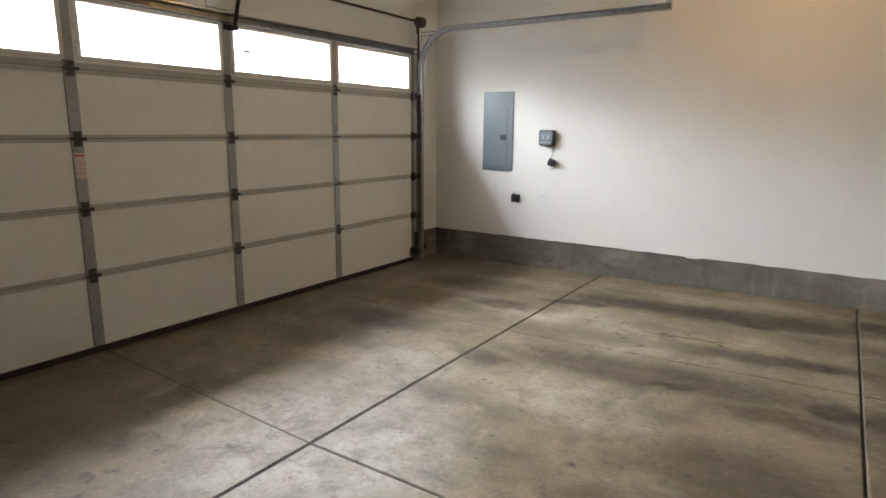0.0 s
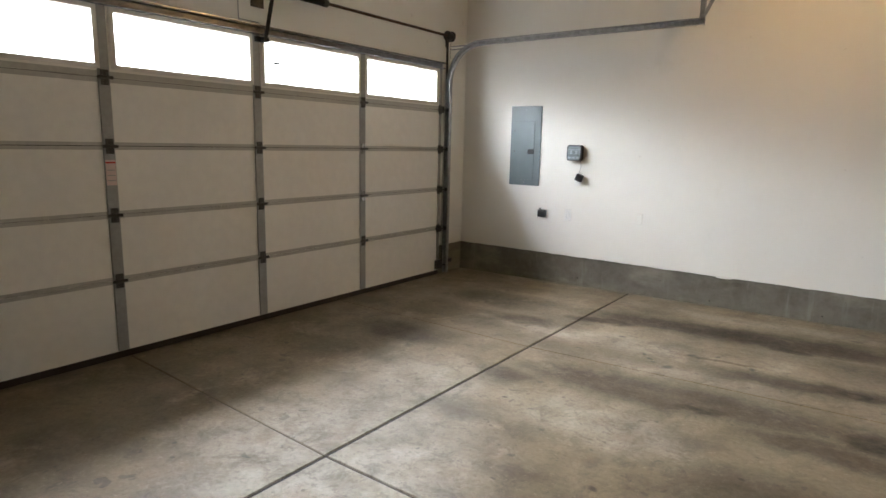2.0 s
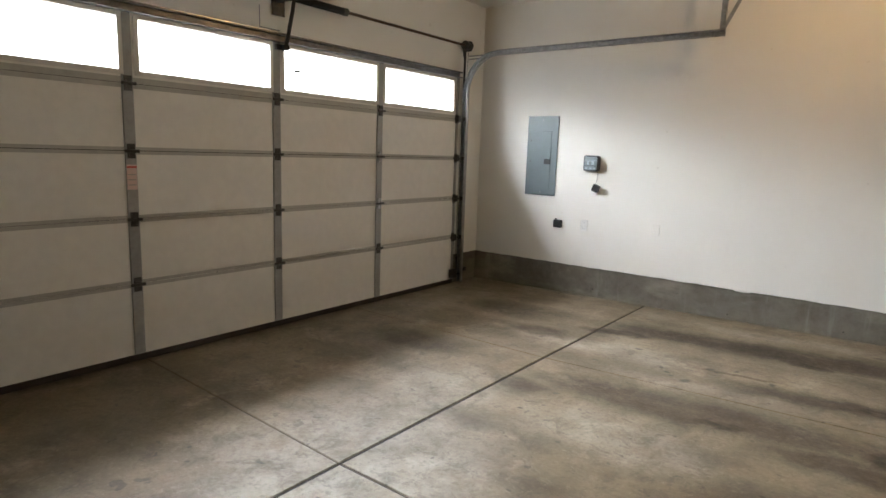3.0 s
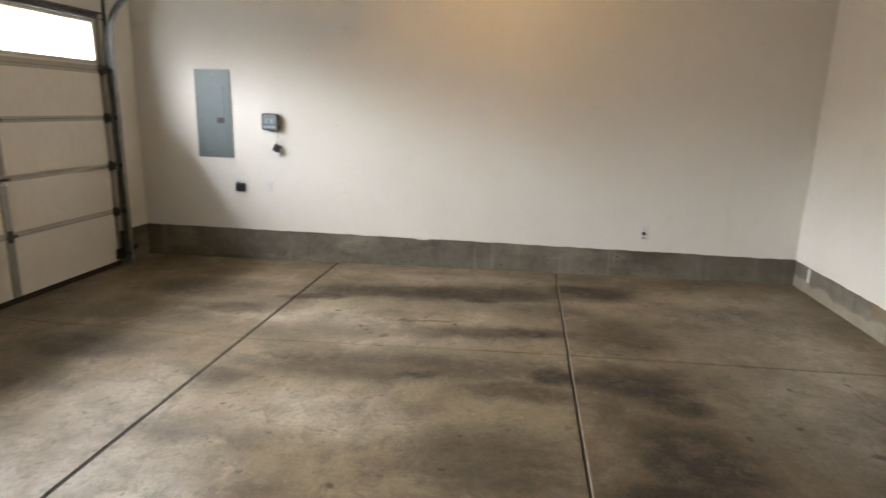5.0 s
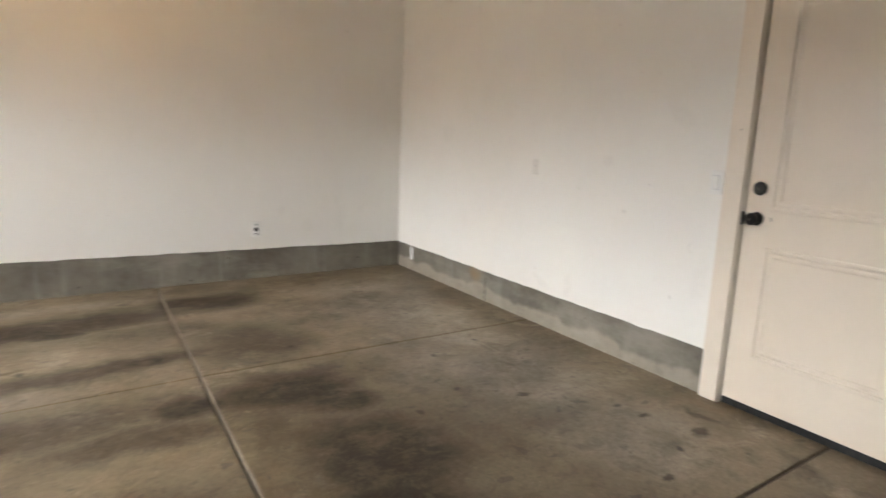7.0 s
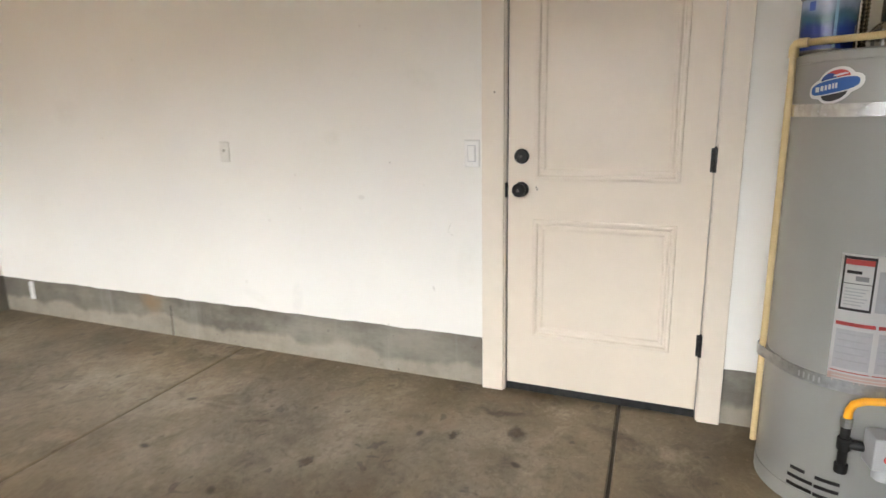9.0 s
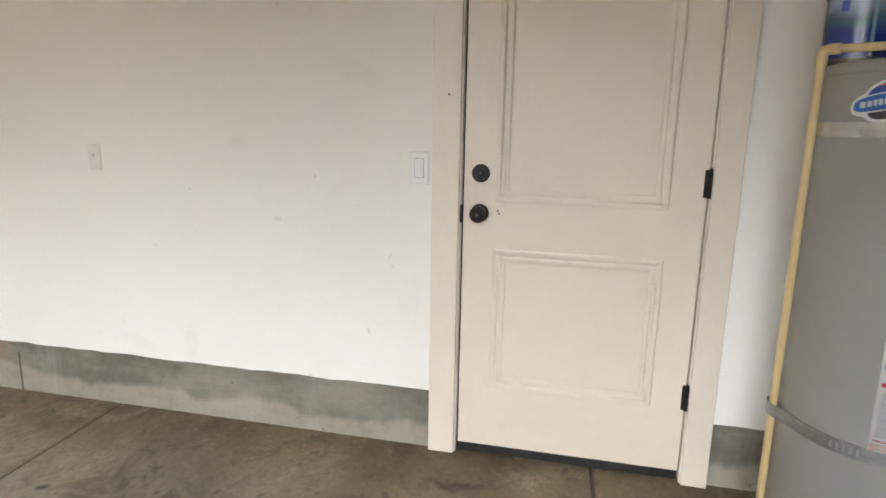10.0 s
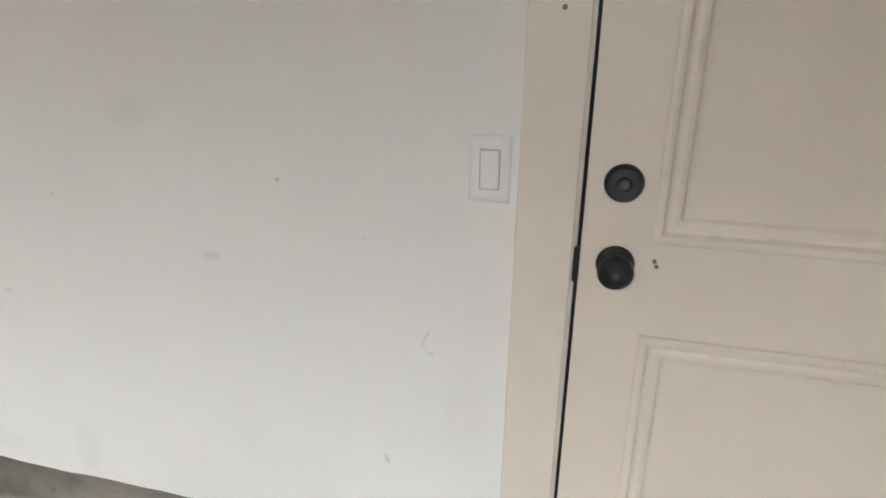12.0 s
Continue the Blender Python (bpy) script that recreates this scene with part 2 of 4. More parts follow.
# pale concrete and painted-in window light: x, y, half length, half width, turn, strength
PALE_LIT = [(2.3, 4.2, 0.6, 0.9, 0, 0.42), (2.35, 5.6, 0.55, 0.8, 0, 0.40), (2.5, 3.2, 0.4, 0.4, 0, 0.28), (-1.35, 2.75, 0.75, 0.85, 0, 0.55), (-1.55, 3.75, 0.45, 0.45, 10, 0.5), (-0.55, 3.75, 0.7, 0.32, 4, 0.35), (-1.1, 5.15, 0.8, 0.2, 4, 0.45), (-0.6, 2.0, 0.8, 0.6, 0, 0.4), (-0.3, 4.78, 0.7, 0.12, 3, 0.3), (0.0, 6.4, 1.2, 0.12, 0, 0.3)]


# drips and chips: x, y, radius
SPECKS = [(-0.87, 5.33, 0.035), (-0.32, 5.22, 0.04), (-0.16, 5.29, 0.03), (-0.60, 5.03, 0.028), (-0.54, 4.96, 0.03), (-0.50, 4.91, 0.025), (-0.39, 4.87, 0.05), (0.08, 5.17, 0.035), (-0.21, 3.16, 0.028), (0.24, 3.35, 0.02), (1.99, 3.98, 0.027), (2.12, 4.44, 0.026),
          (2.49, 4.56, 0.025), (0.29, 3.64, 0.02), (-1.01, 3.76, 0.02), (2.50, 3.03, 0.026), (1.70, 3.84, 0.03), (1.58, 3.53, 0.035), (2.58, 3.45, 0.026), (1.43, 4.96, 0.03)]


def blotches(n, where, rows):
    """A mask of soft-edged ovals: x, y, half length, half width, turn, strength."""
    mask = None
    for x, y, a, b, turn, k in rows:
        mp = n.add("ShaderNodeMapping", Vector=where)
        mp.vector_type = "TEXTURE"
        mp.inputs["Location"].default_value = (x + 0.15, y + 0.15, 0)
        mp.inputs["Rotation"].default_value = (0, 0, radians(turn))
        mp.inputs["Scale"].default_value = (a, b, 100)
        ln = n.tree.nodes.new("ShaderNodeVectorMath")
        ln.operation = "LENGTH"
        n.put(ln.inputs[0], mp.outputs[0])
        one = n.ramp(ln.outputs["Value"], 1.30, 0.35, 0.0, min(1.0, k * 1.3))
        mask = one if mask is None else n.math("MAXIMUM", mask, one)
    return mask


def mat_floor():
    n = Nodes("floor_concrete")
    warp = n.add("ShaderNodeTexNoise", Vector=n.coord, Scale=2.4, Detail=8.0, Roughness=0.66)
    v = n.tree.nodes.new("ShaderNodeVectorMath")
    v.operation = "MULTIPLY_ADD"
    n.put(v.inputs[0], warp.outputs["Color"])
    v.inputs[1].default_value, v.inputs[2].default_value = (0.3, 0.3, 0), (0, 0, 0)
    s = n.tree.nodes.new("ShaderNodeVectorMath")
    n.put(s.inputs[0], n.coord)
    n.put(s.inputs[1], v.outputs[0])
    wander = s.outputs[0]
    shifted = n.tree.nodes.new("ShaderNodeVectorMath")
    n.put(shifted.inputs[0], n.coord)
    shifted.inputs[1].default_value = (0.15, 0.15, 0)
    coarse = shifted.outputs[0]
    cloud = n.ramp(n.noise(1.5, 8, 0.66), 0.32, 0.68)
    streak = n.ramp(n.noise(3.4, 8, 0.68, stretch=(0.4, 1.1, 1)), 0.36, 0.66)
    grain = n.ramp(n.noise(42, 6, 0.7), 0.3, 0.7)
    c = n.mix(cloud, rgb(0.090, 0.063, 0.033), rgb(0.232, 0.178, 0.112))
    c = n.mix(n.math("MULTIPLY", streak, 0.5), c, rgb(0.262, 0.205, 0.132))
    pale = n.ramp(n.noise(2.6, 7, 0.7, distortion=0.5), 0.53, 0.70)
    c = n.mix(n.math("MULTIPLY", pale, 0.65), c, rgb(0.40, 0.335, 0.248))
    # pale stretches of slab, with window light and sheen painted in west of x = 0
    pale_lit = blotches(n, wander, PALE_LIT)
    c = n.mix(n.math("MULTIPLY", pale_lit, n.ramp(n.noise(4.2, 8, 0.7), 0.34, 0.6, 0.35, 1.0)), c, rgb(0.47, 0.415, 0.340))
    mottle = n.ramp(n.noise(6.5, 8, 0.72, distortion=0.8), 0.50, 0.64)
    c = n.mix(n.math("MULTIPLY", mottle, 0.42), c, rgb(0.050, 0.036, 0.022))
    c = n.mix(n.math("MULTIPLY", grain, 0.22), c, rgb(0.060, 0.044, 0.028))
    fleck = n.ramp(n.noise(24, 7, 0.78, distortion=0.4), 0.50, 0.63)
    c = n.mix(n.math("MULTIPLY", fleck, 0.34), c, rgb(0.055, 0.037, 0.021))
    crumb = n.ramp(n.noise(33, 6, 0.75, vector=wander), 0.56, 0.68)
    c = n.mix(n.math("MULTIPLY", crumb, 0.30), c, rgb(0.42, 0.35, 0.26))
    ruddy = n.ramp(n.noise(3.6, 6, 0.68), 0.52, 0.70)
    c = n.mix(n.math("MULTIPLY", ruddy, 0.30), c, rgb(0.20, 0.125, 0.070))
    mask = blotches(n, wander, STAINS)
    c = n.mix(n.math("MULTIPLY", n.ramp(n.noise(0.8, 5, 0.6), 0.40, 0.62), 0.40), c, rgb(0.074, 0.056, 0.035))
    broken = n.math("MULTIPLY", mask, n.ramp(n.noise(3.2, 9, 0.75, stretch=(0.6, 1.4, 1)), 0.32, 0.56, 0.68, 1.0))
    broken = n.math("MULTIPLY", broken, n.ramp(n.noise(9.5, 9, 0.78, distortion=0.6), 0.34, 0.58, 0.70, 1.0))
    c = n.mix(broken, c, rgb(0.018, 0.0115, 0.0065))
    c = n.mix(blotches(n, coarse, [(x, y, r, r * 0.62, 40 * k, 0.62) for k, (x, y, r) in enumerate(SPECKS)]), c, rgb(0.020, 0.013, 0.008))
    spots = n.ramp(n.noise(13, 2, 0.35, distortion=0.5), 0.685, 0.73)
    c = n.mix(n.math("MULTIPLY", spots, 0.5), c, rgb(0.04, 0.032, 0.025))
    rough = n.math("ADD", n.math("ADD", n.ramp(cloud, 0, 1, 0.39, 0.31), n.math("MULTIPLY", mask, 0.25)), n.math("MULTIPLY", grain, 0.10))
    nb = n.bump(n.noise(55, 5, 0.7), 0.10, 0.002)
    nb = n.bump(n.noise(5, 4, 0.5), 0.06, 0.008, nb)
    return n.done(c, rough, 0, nb, 0.32)


def mat_metal(name, colour, rough, scale=25.0, stretch=(1, 1, 1)):
    n = Nodes(name)
    a = n.ramp(n.noise(scale, 5, 0.6, stretch=stretch), 0.3, 0.7)
    c = n.mix(a, rgb(*colour), rgb(*(v * 0.72 for v in colour)))
    return n.done(c, n.ramp(a, 0, 1, rough * 0.8, rough * 1.25), 0.9, n.bump(n.noise(scale * 6, 3), 0.06, 0.0008))


def mat_glass():
    n = Nodes("window_glass")
    n.put(n.bsdf.inputs["Transmission Weight"], 1.0)
    n.put(n.bsdf.inputs["IOR"], 1.1)
    return n.done(rgb(0.96, 0.98, 0.98), 0.02)


M_WALL, M_CURB, M_FLOOR, M_GLASS = mat_wall(), mat_concrete_curb(), mat_floor(), mat_glass()
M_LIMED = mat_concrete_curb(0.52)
M_CEIL = mat_plain("ceiling_paint", (0.70, 0.665, 0.60), 0.7, grain=0.04, scale=12, bump=0.1)
M_JOINT = mat_plain("joint_dirt", (0.035, 0.028, 0.022), 0.9, grain=0.3, scale=40, bump=0.3)
M_GRIT = mat_plain("joint_grit", (0.075, 0.06, 0.045), 0.9, grain=0.4, scale=25, bump=0.4)
M_FILL_LIT = mat_plain("joint_filler", (0.36, 0.31, 0.24), 0.85, grain=0.45, scale=14, bump=0.3)
M_SAND = mat_plain("joint_sand", (0.15, 0.12, 0.08), 0.9, grain=0.4, scale=20, bump=0.3)
M_PANEL = mat_plain("garage_door_skin", (0.87, 0.835, 0.77), 0.5, grain=0.05, scale=14, bump=0.10)
M_STILE = mat_plain("grey_stile_steel", (0.37, 0.36, 0.345), 0.5, metal=0.2, grain=0.15, scale=30)
M_RAIL = mat_plain("grey_section_rail", (0.55, 0.525, 0.475), 0.8, grain=0.12, scale=30, spec=0.15)
M_WFRAME = mat_plain("window_frame_plastic", (0.72, 0.69, 0.63), 0.45, grain=0.05, scale=20)
M_GALV = mat_metal("galvanised_steel", (0.40, 0.40, 0.40), 0.38)
M_STRUT = mat_metal("dull_strut_steel", (0.20, 0.20, 0.205), 0.36)
M_DARKSTEEL = mat_metal("dark_steel", (0.10, 0.095, 0.09), 0.45)
M_RUST = mat_plain("rusted_shaft_steel", (0.085, 0.050, 0.028), 0.6, metal=0.3, grain=0.35, scale=35)
M_SHINY = mat_metal("bright_zinc", (0.62, 0.62, 0.62), 0.22)
M_FLUE = mat_metal("aged_flue_metal", (0.36, 0.31, 0.22), 0.22)
M_BLACK = mat_plain("black_plastic", (0.016, 0.016, 0.017), 0.4, grain=0.15, scale=60)
M_BLACKIRON = mat_plain("matte_black_metal", (0.010, 0.0095, 0.009), 0.45, grain=0.2, scale=60, spec=0.3)
M_SEAL = mat_plain("brown_bottom_seal", (0.045, 0.033, 0.025), 0.8, grain=0.3, scale=20)
M_RUBBER = mat_plain("black_rubber", (0.012, 0.012, 0.012), 0.8, grain=0.3, scale=40)
M_DOOR = mat_plain("door_paint", (0.735, 0.642, 0.528), 0.36, grain=0.035, scale=9, bump=0.05)
M_TRIM = mat_plain("trim_paint", (0.735, 0.65, 0.542), 0.35, grain=0.045, scale=12, bump=0.06)
M_PLATE = mat_plain("white_plate", (0.81, 0.80, 0.77), 0.35, grain=0.03, scale=30)
M_OLDPLATE = mat_plain("yellowed_plate", (0.735, 0.71, 0.65), 0.4, grain=0.05, scale=30)
M_NICK = mat_plain("grey_nick", (0.20, 0.17, 0.14), 0.7, grain=0.2)
M_EPANEL = mat_plain("grey_panel_enamel", (0.135, 0.165, 0.175), 0.38, grain=0.08, scale=10, bump=0.04)
M_TANK = mat_plain("tank_enamel", (0.255, 0.25, 0.232), 0.36, grain=0.05, scale=5, bump=0.03)
M_CPVC = mat_plain("cream_pipe", (0.64, 0.49, 0.25), 0.4, grain=0.12, scale=25)
M_PAPER = mat_plain("label_paper", (0.72, 0.71, 0.70), 0.5, grain=0.04, scale=30)
M_RED = mat_plain("label_red", (0.55, 0.06, 0.05), 0.5, grain=0.08)
M_PINK = mat_plain("label_pink", (0.68, 0.50, 0.45), 0.5, grain=0.05)
M_GREYINK = mat_plain("label_grey", (0.30, 0.30, 0.32), 0.5, grain=0.1)
M_PALEINK = mat_plain("label_pale_print", (0.52, 0.52, 0.54), 0.5, grain=0.1)
M_INK = mat_plain("label_black", (0.015, 0.014, 0.014), 0.45, grain=0.1)
M_BLUE = mat_plain("sticker_blue", (0.013, 0.10, 0.38), 0.35, grain=0.1)
M_NAVY = mat_plain("can_navy", (0.012, 0.05, 0.24), 0.3, grain=0.2, scale=15)
M_SKYBLUE = mat_plain("can_pale_blue", (0.25, 0.40, 0.55), 0.3, grain=0.3, scale=10)
M_YELLOW = mat_plain("yellow_hose_coat", (0.80, 0.36, 0.015), 0.4, grain=0.08)
M_VALVE = mat_plain("valve_grey", (0.40, 0.40, 0.40), 0.4, grain=0.08)
M_LCD = mat_plain("grey_controller_face", (0.19, 0.225, 0.245), 0.35, grain=0.1)
M_LCDPALE = mat_plain("controller_pale_print", (0.36, 0.42, 0.46), 0.35, grain=0.1)
M_HOLE = mat_plain("dark_nick", (0.06, 0.045, 0.03), 0.8, grain=0.2)
M_SMUDGE = mat_plain("grey_scuff", (0.45, 0.42, 0.38), 0.7, grain=0.2)

# ---- floor, walls, ceiling ----
JX = [-1.335, 0.885]


def slab_mesh(x0, x1, y00, y01, y10, y11):
    """A floor slab with rounded arrises, following the fall of the floor."""
    bm = bmesh.new()
    c, top = 0.006, 0.0
    rings = []
    for inset, z in ((0, -0.12), (0, top - c), (c * 0.35, top - c * 0.3), (c, top)):
        rings.append([bm.verts.new((x, y, z + fz(x))) for x, y in ((x0 + inset, y00 + inset), (x1 - inset, y01 + inset), (x1 - inset, y11 - inset), (x0 + inset, y10 - inset))])
    for p, q in zip(rings, rings[1:]):
        for k in range(4):
            bm.faces.new((p[k], p[(k + 1) % 4], q[(k + 1) % 4], q[k]))
    bm.faces.new(rings[0][::-1])
    bm.faces.new(rings[-1])
    return bm


def strip(x0, x1, y0, y1, drop, depth):
    bm = box(x0, x1, y0, y1, -depth, -drop)
    for v in bm.verts:
        v.co.z += fz(v.co.x)
    return bm


floor = structure("floor", strip(XW - 0.6, XE + 0.25, YS - 0.2, YN + 0.2, 0.125, 0.25), M_JOINT, "stained grey-brown concrete garage floor with cut joints", "floor")


def wall_slab(axis, at, out, a0, a1, z0, z1, jag=0.0, seed=1):
    """A wall of the given thickness; its lower edge runs slightly uneven."""
    rnd = random.Random(seed)
    steps = max(1, int((a1 - a0) / 0.07)) if jag else 1
    low = [(a0 + (a1 - a0) * k / steps, z0 + (rnd.uniform(-jag, jag) if 0 < k < steps else 0)) for k in range(steps + 1)]
    ring = low + [(a1, z1), (a0, z1)]
    bm = bmesh.new()
    put = (lambda a, z, d: (a, at + d, z)) if axis == "y" else (lambda a, z, d: (at + d, a, z))
    f = [bm.verts.new(put(a, z, 0)) for a, z in ring]
    b = [bm.verts.new(put(a, z, out)) for a, z in ring]
    bm.faces.new(f)
    bm.faces.new(b[::-1])
    for k in range(len(ring)):
        m = (k + 1) % len(ring)
        bm.faces.new((f[k], f[m], b[m], b[k]))
    return bm


def merge(*bms):
    out = bmesh.new()
    for b in bms:
        me = bpy.data.meshes.new("tmp")
        b.to_mesh(me)
        b.free()
        out.from_mesh(me)
        bpy.data.meshes.remove(me)
    return out


DY0, DY1, DZ0, DZ1 = 2.427, 3.232, 0.055, 2.09  # opening of the side door
GY0, GY1, GZ1 = 1.541, 6.302, 2.307  # opening of the garage door
structure("wall_north", wall_slab("y", YN, 0.14, XW - 0.3, XE + 0.14, CURB, ZC, 0.0035, 3), M_WALL, "cream-white painted drywall wall with light scuffs", "wall")
structure("wall_south", wall_slab("y", YS, -0.14, XW - 0.3, XE + 0.14, CURB, ZC, 0.0035, 4), M_WALL, "cream-white painted drywall wall", "wall")
structure("wall_east", merge(wall_slab("x", XE, 0.14, DY1 + 0.02, YN, CURB, ZC, 0.0035, 5), wall_slab("x", XE, 0.14, YS, DY0 - 0.02, CURB, ZC, 0.0035, 6),
          box(XE, XE + 0.14, DY0 - 0.02, DY1 + 0.02, DZ1 + 0.02, ZC)), M_WALL, "white painted drywall wall with scuffs around the side door", "wall")
structure("wall_west", merge(wall_slab("x", XW, -0.15, GY1 + 0.004, YN, CURB, ZC, 0.003, 7), wall_slab("x", XW, -0.15, YS, GY0 - 0.004, CURB, ZC, 0.003, 8),
          box(XW - 0.15, XW, GY0 - 0.004, GY1 + 0.004, GZ1 + 0.003, ZC)), M_WALL, "cream-white painted drywall wall around the garage door", "wall")
structure("ceiling", box(XW - 0.3, XE + 0.14, YS - 0.14, YN + 0.14, ZC, ZC + 0.12), M_CEIL, "plain off-white painted ceiling", "ceiling")
D = 0.013
structure("curb_north", box(XW - 0.3, XE + 0.14, YN + D, YN + 0.14, -0.15, CURB + 0.004), M_CURB, "bare grey concrete stem wall below the drywall", "curb")
structure("curb_south", box(XW - 0.3, XE + 0.14, YS - 0.14, YS - D, -0.15, CURB + 0.004), M_CURB, "bare grey concrete stem wall below the drywall", "curb")
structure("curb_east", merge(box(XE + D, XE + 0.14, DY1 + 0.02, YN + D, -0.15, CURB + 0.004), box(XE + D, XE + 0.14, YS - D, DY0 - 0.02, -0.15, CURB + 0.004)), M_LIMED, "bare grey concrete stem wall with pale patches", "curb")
structure("curb_west", merge(box(XW - 0.15, XW - D, GY1 + 0.004, YN + D, -0.15, CURB + 0.004), box(XW - 0.15, XW - D, YS - D, GY0 - 0.004, -0.15, CURB + 0.004)), M_CURB, "bare grey concrete stem wall beside the garage door", "curb")

# outside: an unseen eave added to cut off steep daylight, and a plain glowing distance
structure("eave", box(-4.29, XW - 0.15, YS - 0.4, YN + 3.2, 3.36, 3.48), M_WALL, "unseen white eave soffit added to cut off steep daylight", "eave")


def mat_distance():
    n = Nodes("glowing_backdrop")
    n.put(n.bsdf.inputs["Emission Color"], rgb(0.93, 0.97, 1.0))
    # glows as hazy sky down to the rooftops, duller ground below; also lights the east wall
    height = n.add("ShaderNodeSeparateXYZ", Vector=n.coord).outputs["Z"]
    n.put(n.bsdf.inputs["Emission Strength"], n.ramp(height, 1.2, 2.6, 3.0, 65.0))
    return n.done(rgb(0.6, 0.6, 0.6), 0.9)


structure("backdrop", box(-9.1, -9.0, -25, 30, -2, 6), mat_distance(), "plain glowing backdrop sheet standing in for the overcast sky outside", "backdrop")
structure("ground", box(-9.0, XW - 0.56, -25, 30, -0.2, -0.06), M_CURB, "pale concrete driveway outside", "ground")

# ---- garage door ----


def garage_door():
    root = thing("garage_door", "white steel sectional garage door with a row of top windows, closed", "garage door")
    stiles = [GY0, 2.710, 3.866, 5.050, GY1]
    levels = [fz(XD) + 0.045, 0.499, 0.944, 1.395, 1.828, GZ1]
    for i in range(5):
        z0, z1 = levels[i] + 0.002, levels[i + 1] - 0.002
        bm = bmesh.new()
        if i < 4:
            bm_box(bm, XD - 0.045, XD, GY0, GY1, z0, z1)
        else:
            edges = [GY0] + [v for p in PANES for v in p] + [GY1]
            bm_box(bm, XD - 0.045, XD, GY0, GY1, z0, PZ0)
            bm_box(bm, XD - 0.045, XD, GY0, GY1, PZ1, z1)
            for a, b in zip(edges[0::2], edges[1::2]):
                bm_box(bm, XD - 0.045, XD, a, b, PZ0, PZ1)
        sec = part("section", bm, M_PANEL, root, "off-white steel door section")
        for e, (za, zb) in enumerate(((z0, z0 + (0.036 if i == 4 else 0.022)), (z1 - (0.030 if i == 3 else 0.022), z1))):
            if (i == 0 and e == 0) or (i == 4 and e == 1):
                continue
            part("rail", box(XD - 0.004, XD + 0.003, GY0, GY1, za, zb), M_RAIL, sec, "grey folded steel section edge")
        for k, y in enumerate(stiles):
            w = 0.036
            ya, yb = max(GY0, y - w), min(GY1, y + w)
            part("stile", box(XD - 0.002, XD + 0.012, ya, yb, z0 + 0.004, z1 - 0.004, 0.004), M_STILE, sec, "grey steel stile")
            if i < 4:
                shiny = k == 3 and i in (1, 2)
                hm = M_SHINY if shiny else M_DARKSTEEL
                bm = bmesh.new()
                yc = min(max(y, GY0 + 0.036), GY1 - 0.036)
                bm_box(bm, XD + 0.0122, XD + 0.024, yc - 0.024, yc + 0.024, z1 + 0.004, z1 + 0.048, 0.0015)
                bm_box(bm, XD + 0.0122, XD + 0.024, yc - 0.024, yc + 0.024, z1 - 0.048, z1 - 0.004, 0.0015)
                hinge = part("hinge", bm, hm, sec, "zinc hinge leaf" if shiny else "dark steel hinge")
                bm = bmesh.new()
                bm_cyl(bm, (XD + 0.030, yc - 0.045, z1), 0.011, 0.09, "y", 16)
                part("pin", bm, M_DARKSTEEL, hinge, smooth=True)
                bm = bmesh.new()
                for sy in (-0.013, 0.013):
                    for sz in (-0.036, -0.02, 0.02, 0.036):
                        bm_cyl(bm, (XD + 0.0235, yc + sy, z1 + sz), 0.005, 0.005, "x", 6)
                part("screw_heads", bm, hm, hinge)
        if i < 4:
            part("joint_seal", box(XD - 0.040, XD - 0.012, GY0, GY1, z1 - 0.001, z1 + 0.005), M_RUBBER, sec, "dark joint seal")
        if i == 4:
            for a, b in PANES:
                bm = bmesh.new()
                f = 0.03
                bm_box(bm, XD - 0.001, XD + 0.014, a - f, b + f, PZ0 - f, PZ0, 0.003)
                bm_box(bm, XD - 0.001, XD + 0.014, a - f, b + f, PZ1, PZ1 + f, 0.003)
                bm_box(bm, XD - 0.001, XD + 0.0135, a - f, a, PZ0, PZ1, 0.003)
                bm_box(bm, XD - 0.001, XD + 0.0135, b, b + f, PZ0, PZ1, 0.003)
                wf = part("window_frame", bm, M_WFRAME, sec, "white plastic window frame")
                pane = part("pane", box(XD - 0.03, XD - 0.026, a, b, PZ0, PZ1), M_GLASS, wf, "clear window pane")
                pane.visible_shadow = False
    part("pane_mark", box(XD - 0.0255, XD - 0.0235, 4.060, 4.128, 2.064, 2.082), M_INK, root, "small dark strip stuck on the pane")
    part("bottom_seal", box(XD - 0.04, XD + 0.004, GY0, GY1, fz(XD) + 0.0, fz(XD) + 0.049, 0.006), M_SEAL, root, "black rubber bottom seal")
    # strut along the top
    prof = [(-0.03, 0), (-0.03, 0.05), (-0.022, 0.05), (-0.022, 0.008), (0.022, 0.008), (0.022, 0.05), (0.03, 0.05), (0.03, 0)]
    bm = bmesh.new()
    za = 2.297
    ring = [[bm.verts.new((XD + 0.01 + w, y, za + s)) for s, w in prof] for y in (GY0 + 0.01, GY1 - 0.01)]
    for k in range(8):
        bm.faces.new((ring[0][k], ring[0][(k + 1) % 8], ring[1][(k + 1) % 8], ring[1][k]))
    part("strut", bm, M_STRUT, root, "dull galvanised steel reinforcing strut")
    # the edge highlight on the strut, modelled as a bright strip
    part("strut_highlight", box(XD + 0.006, XD + 0.062, GY0 + 0.01, GY1 - 0.01, za + 0.0305, za + 0.0345), M_SHINY, root, "bright strip drawing the highlight on the strut's upper edge")
    part("warning_label", box(XD + 0.012, XD + 0.0135, 2.678, 2.742, 1.140, 1.305), M_PINK, root, "faded pink warning label")
    part("label_stripe", box(XD + 0.0136, XD + 0.0146, 2.678, 2.742, 1.283, 1.294), M_RED, root, "dark red stripe")
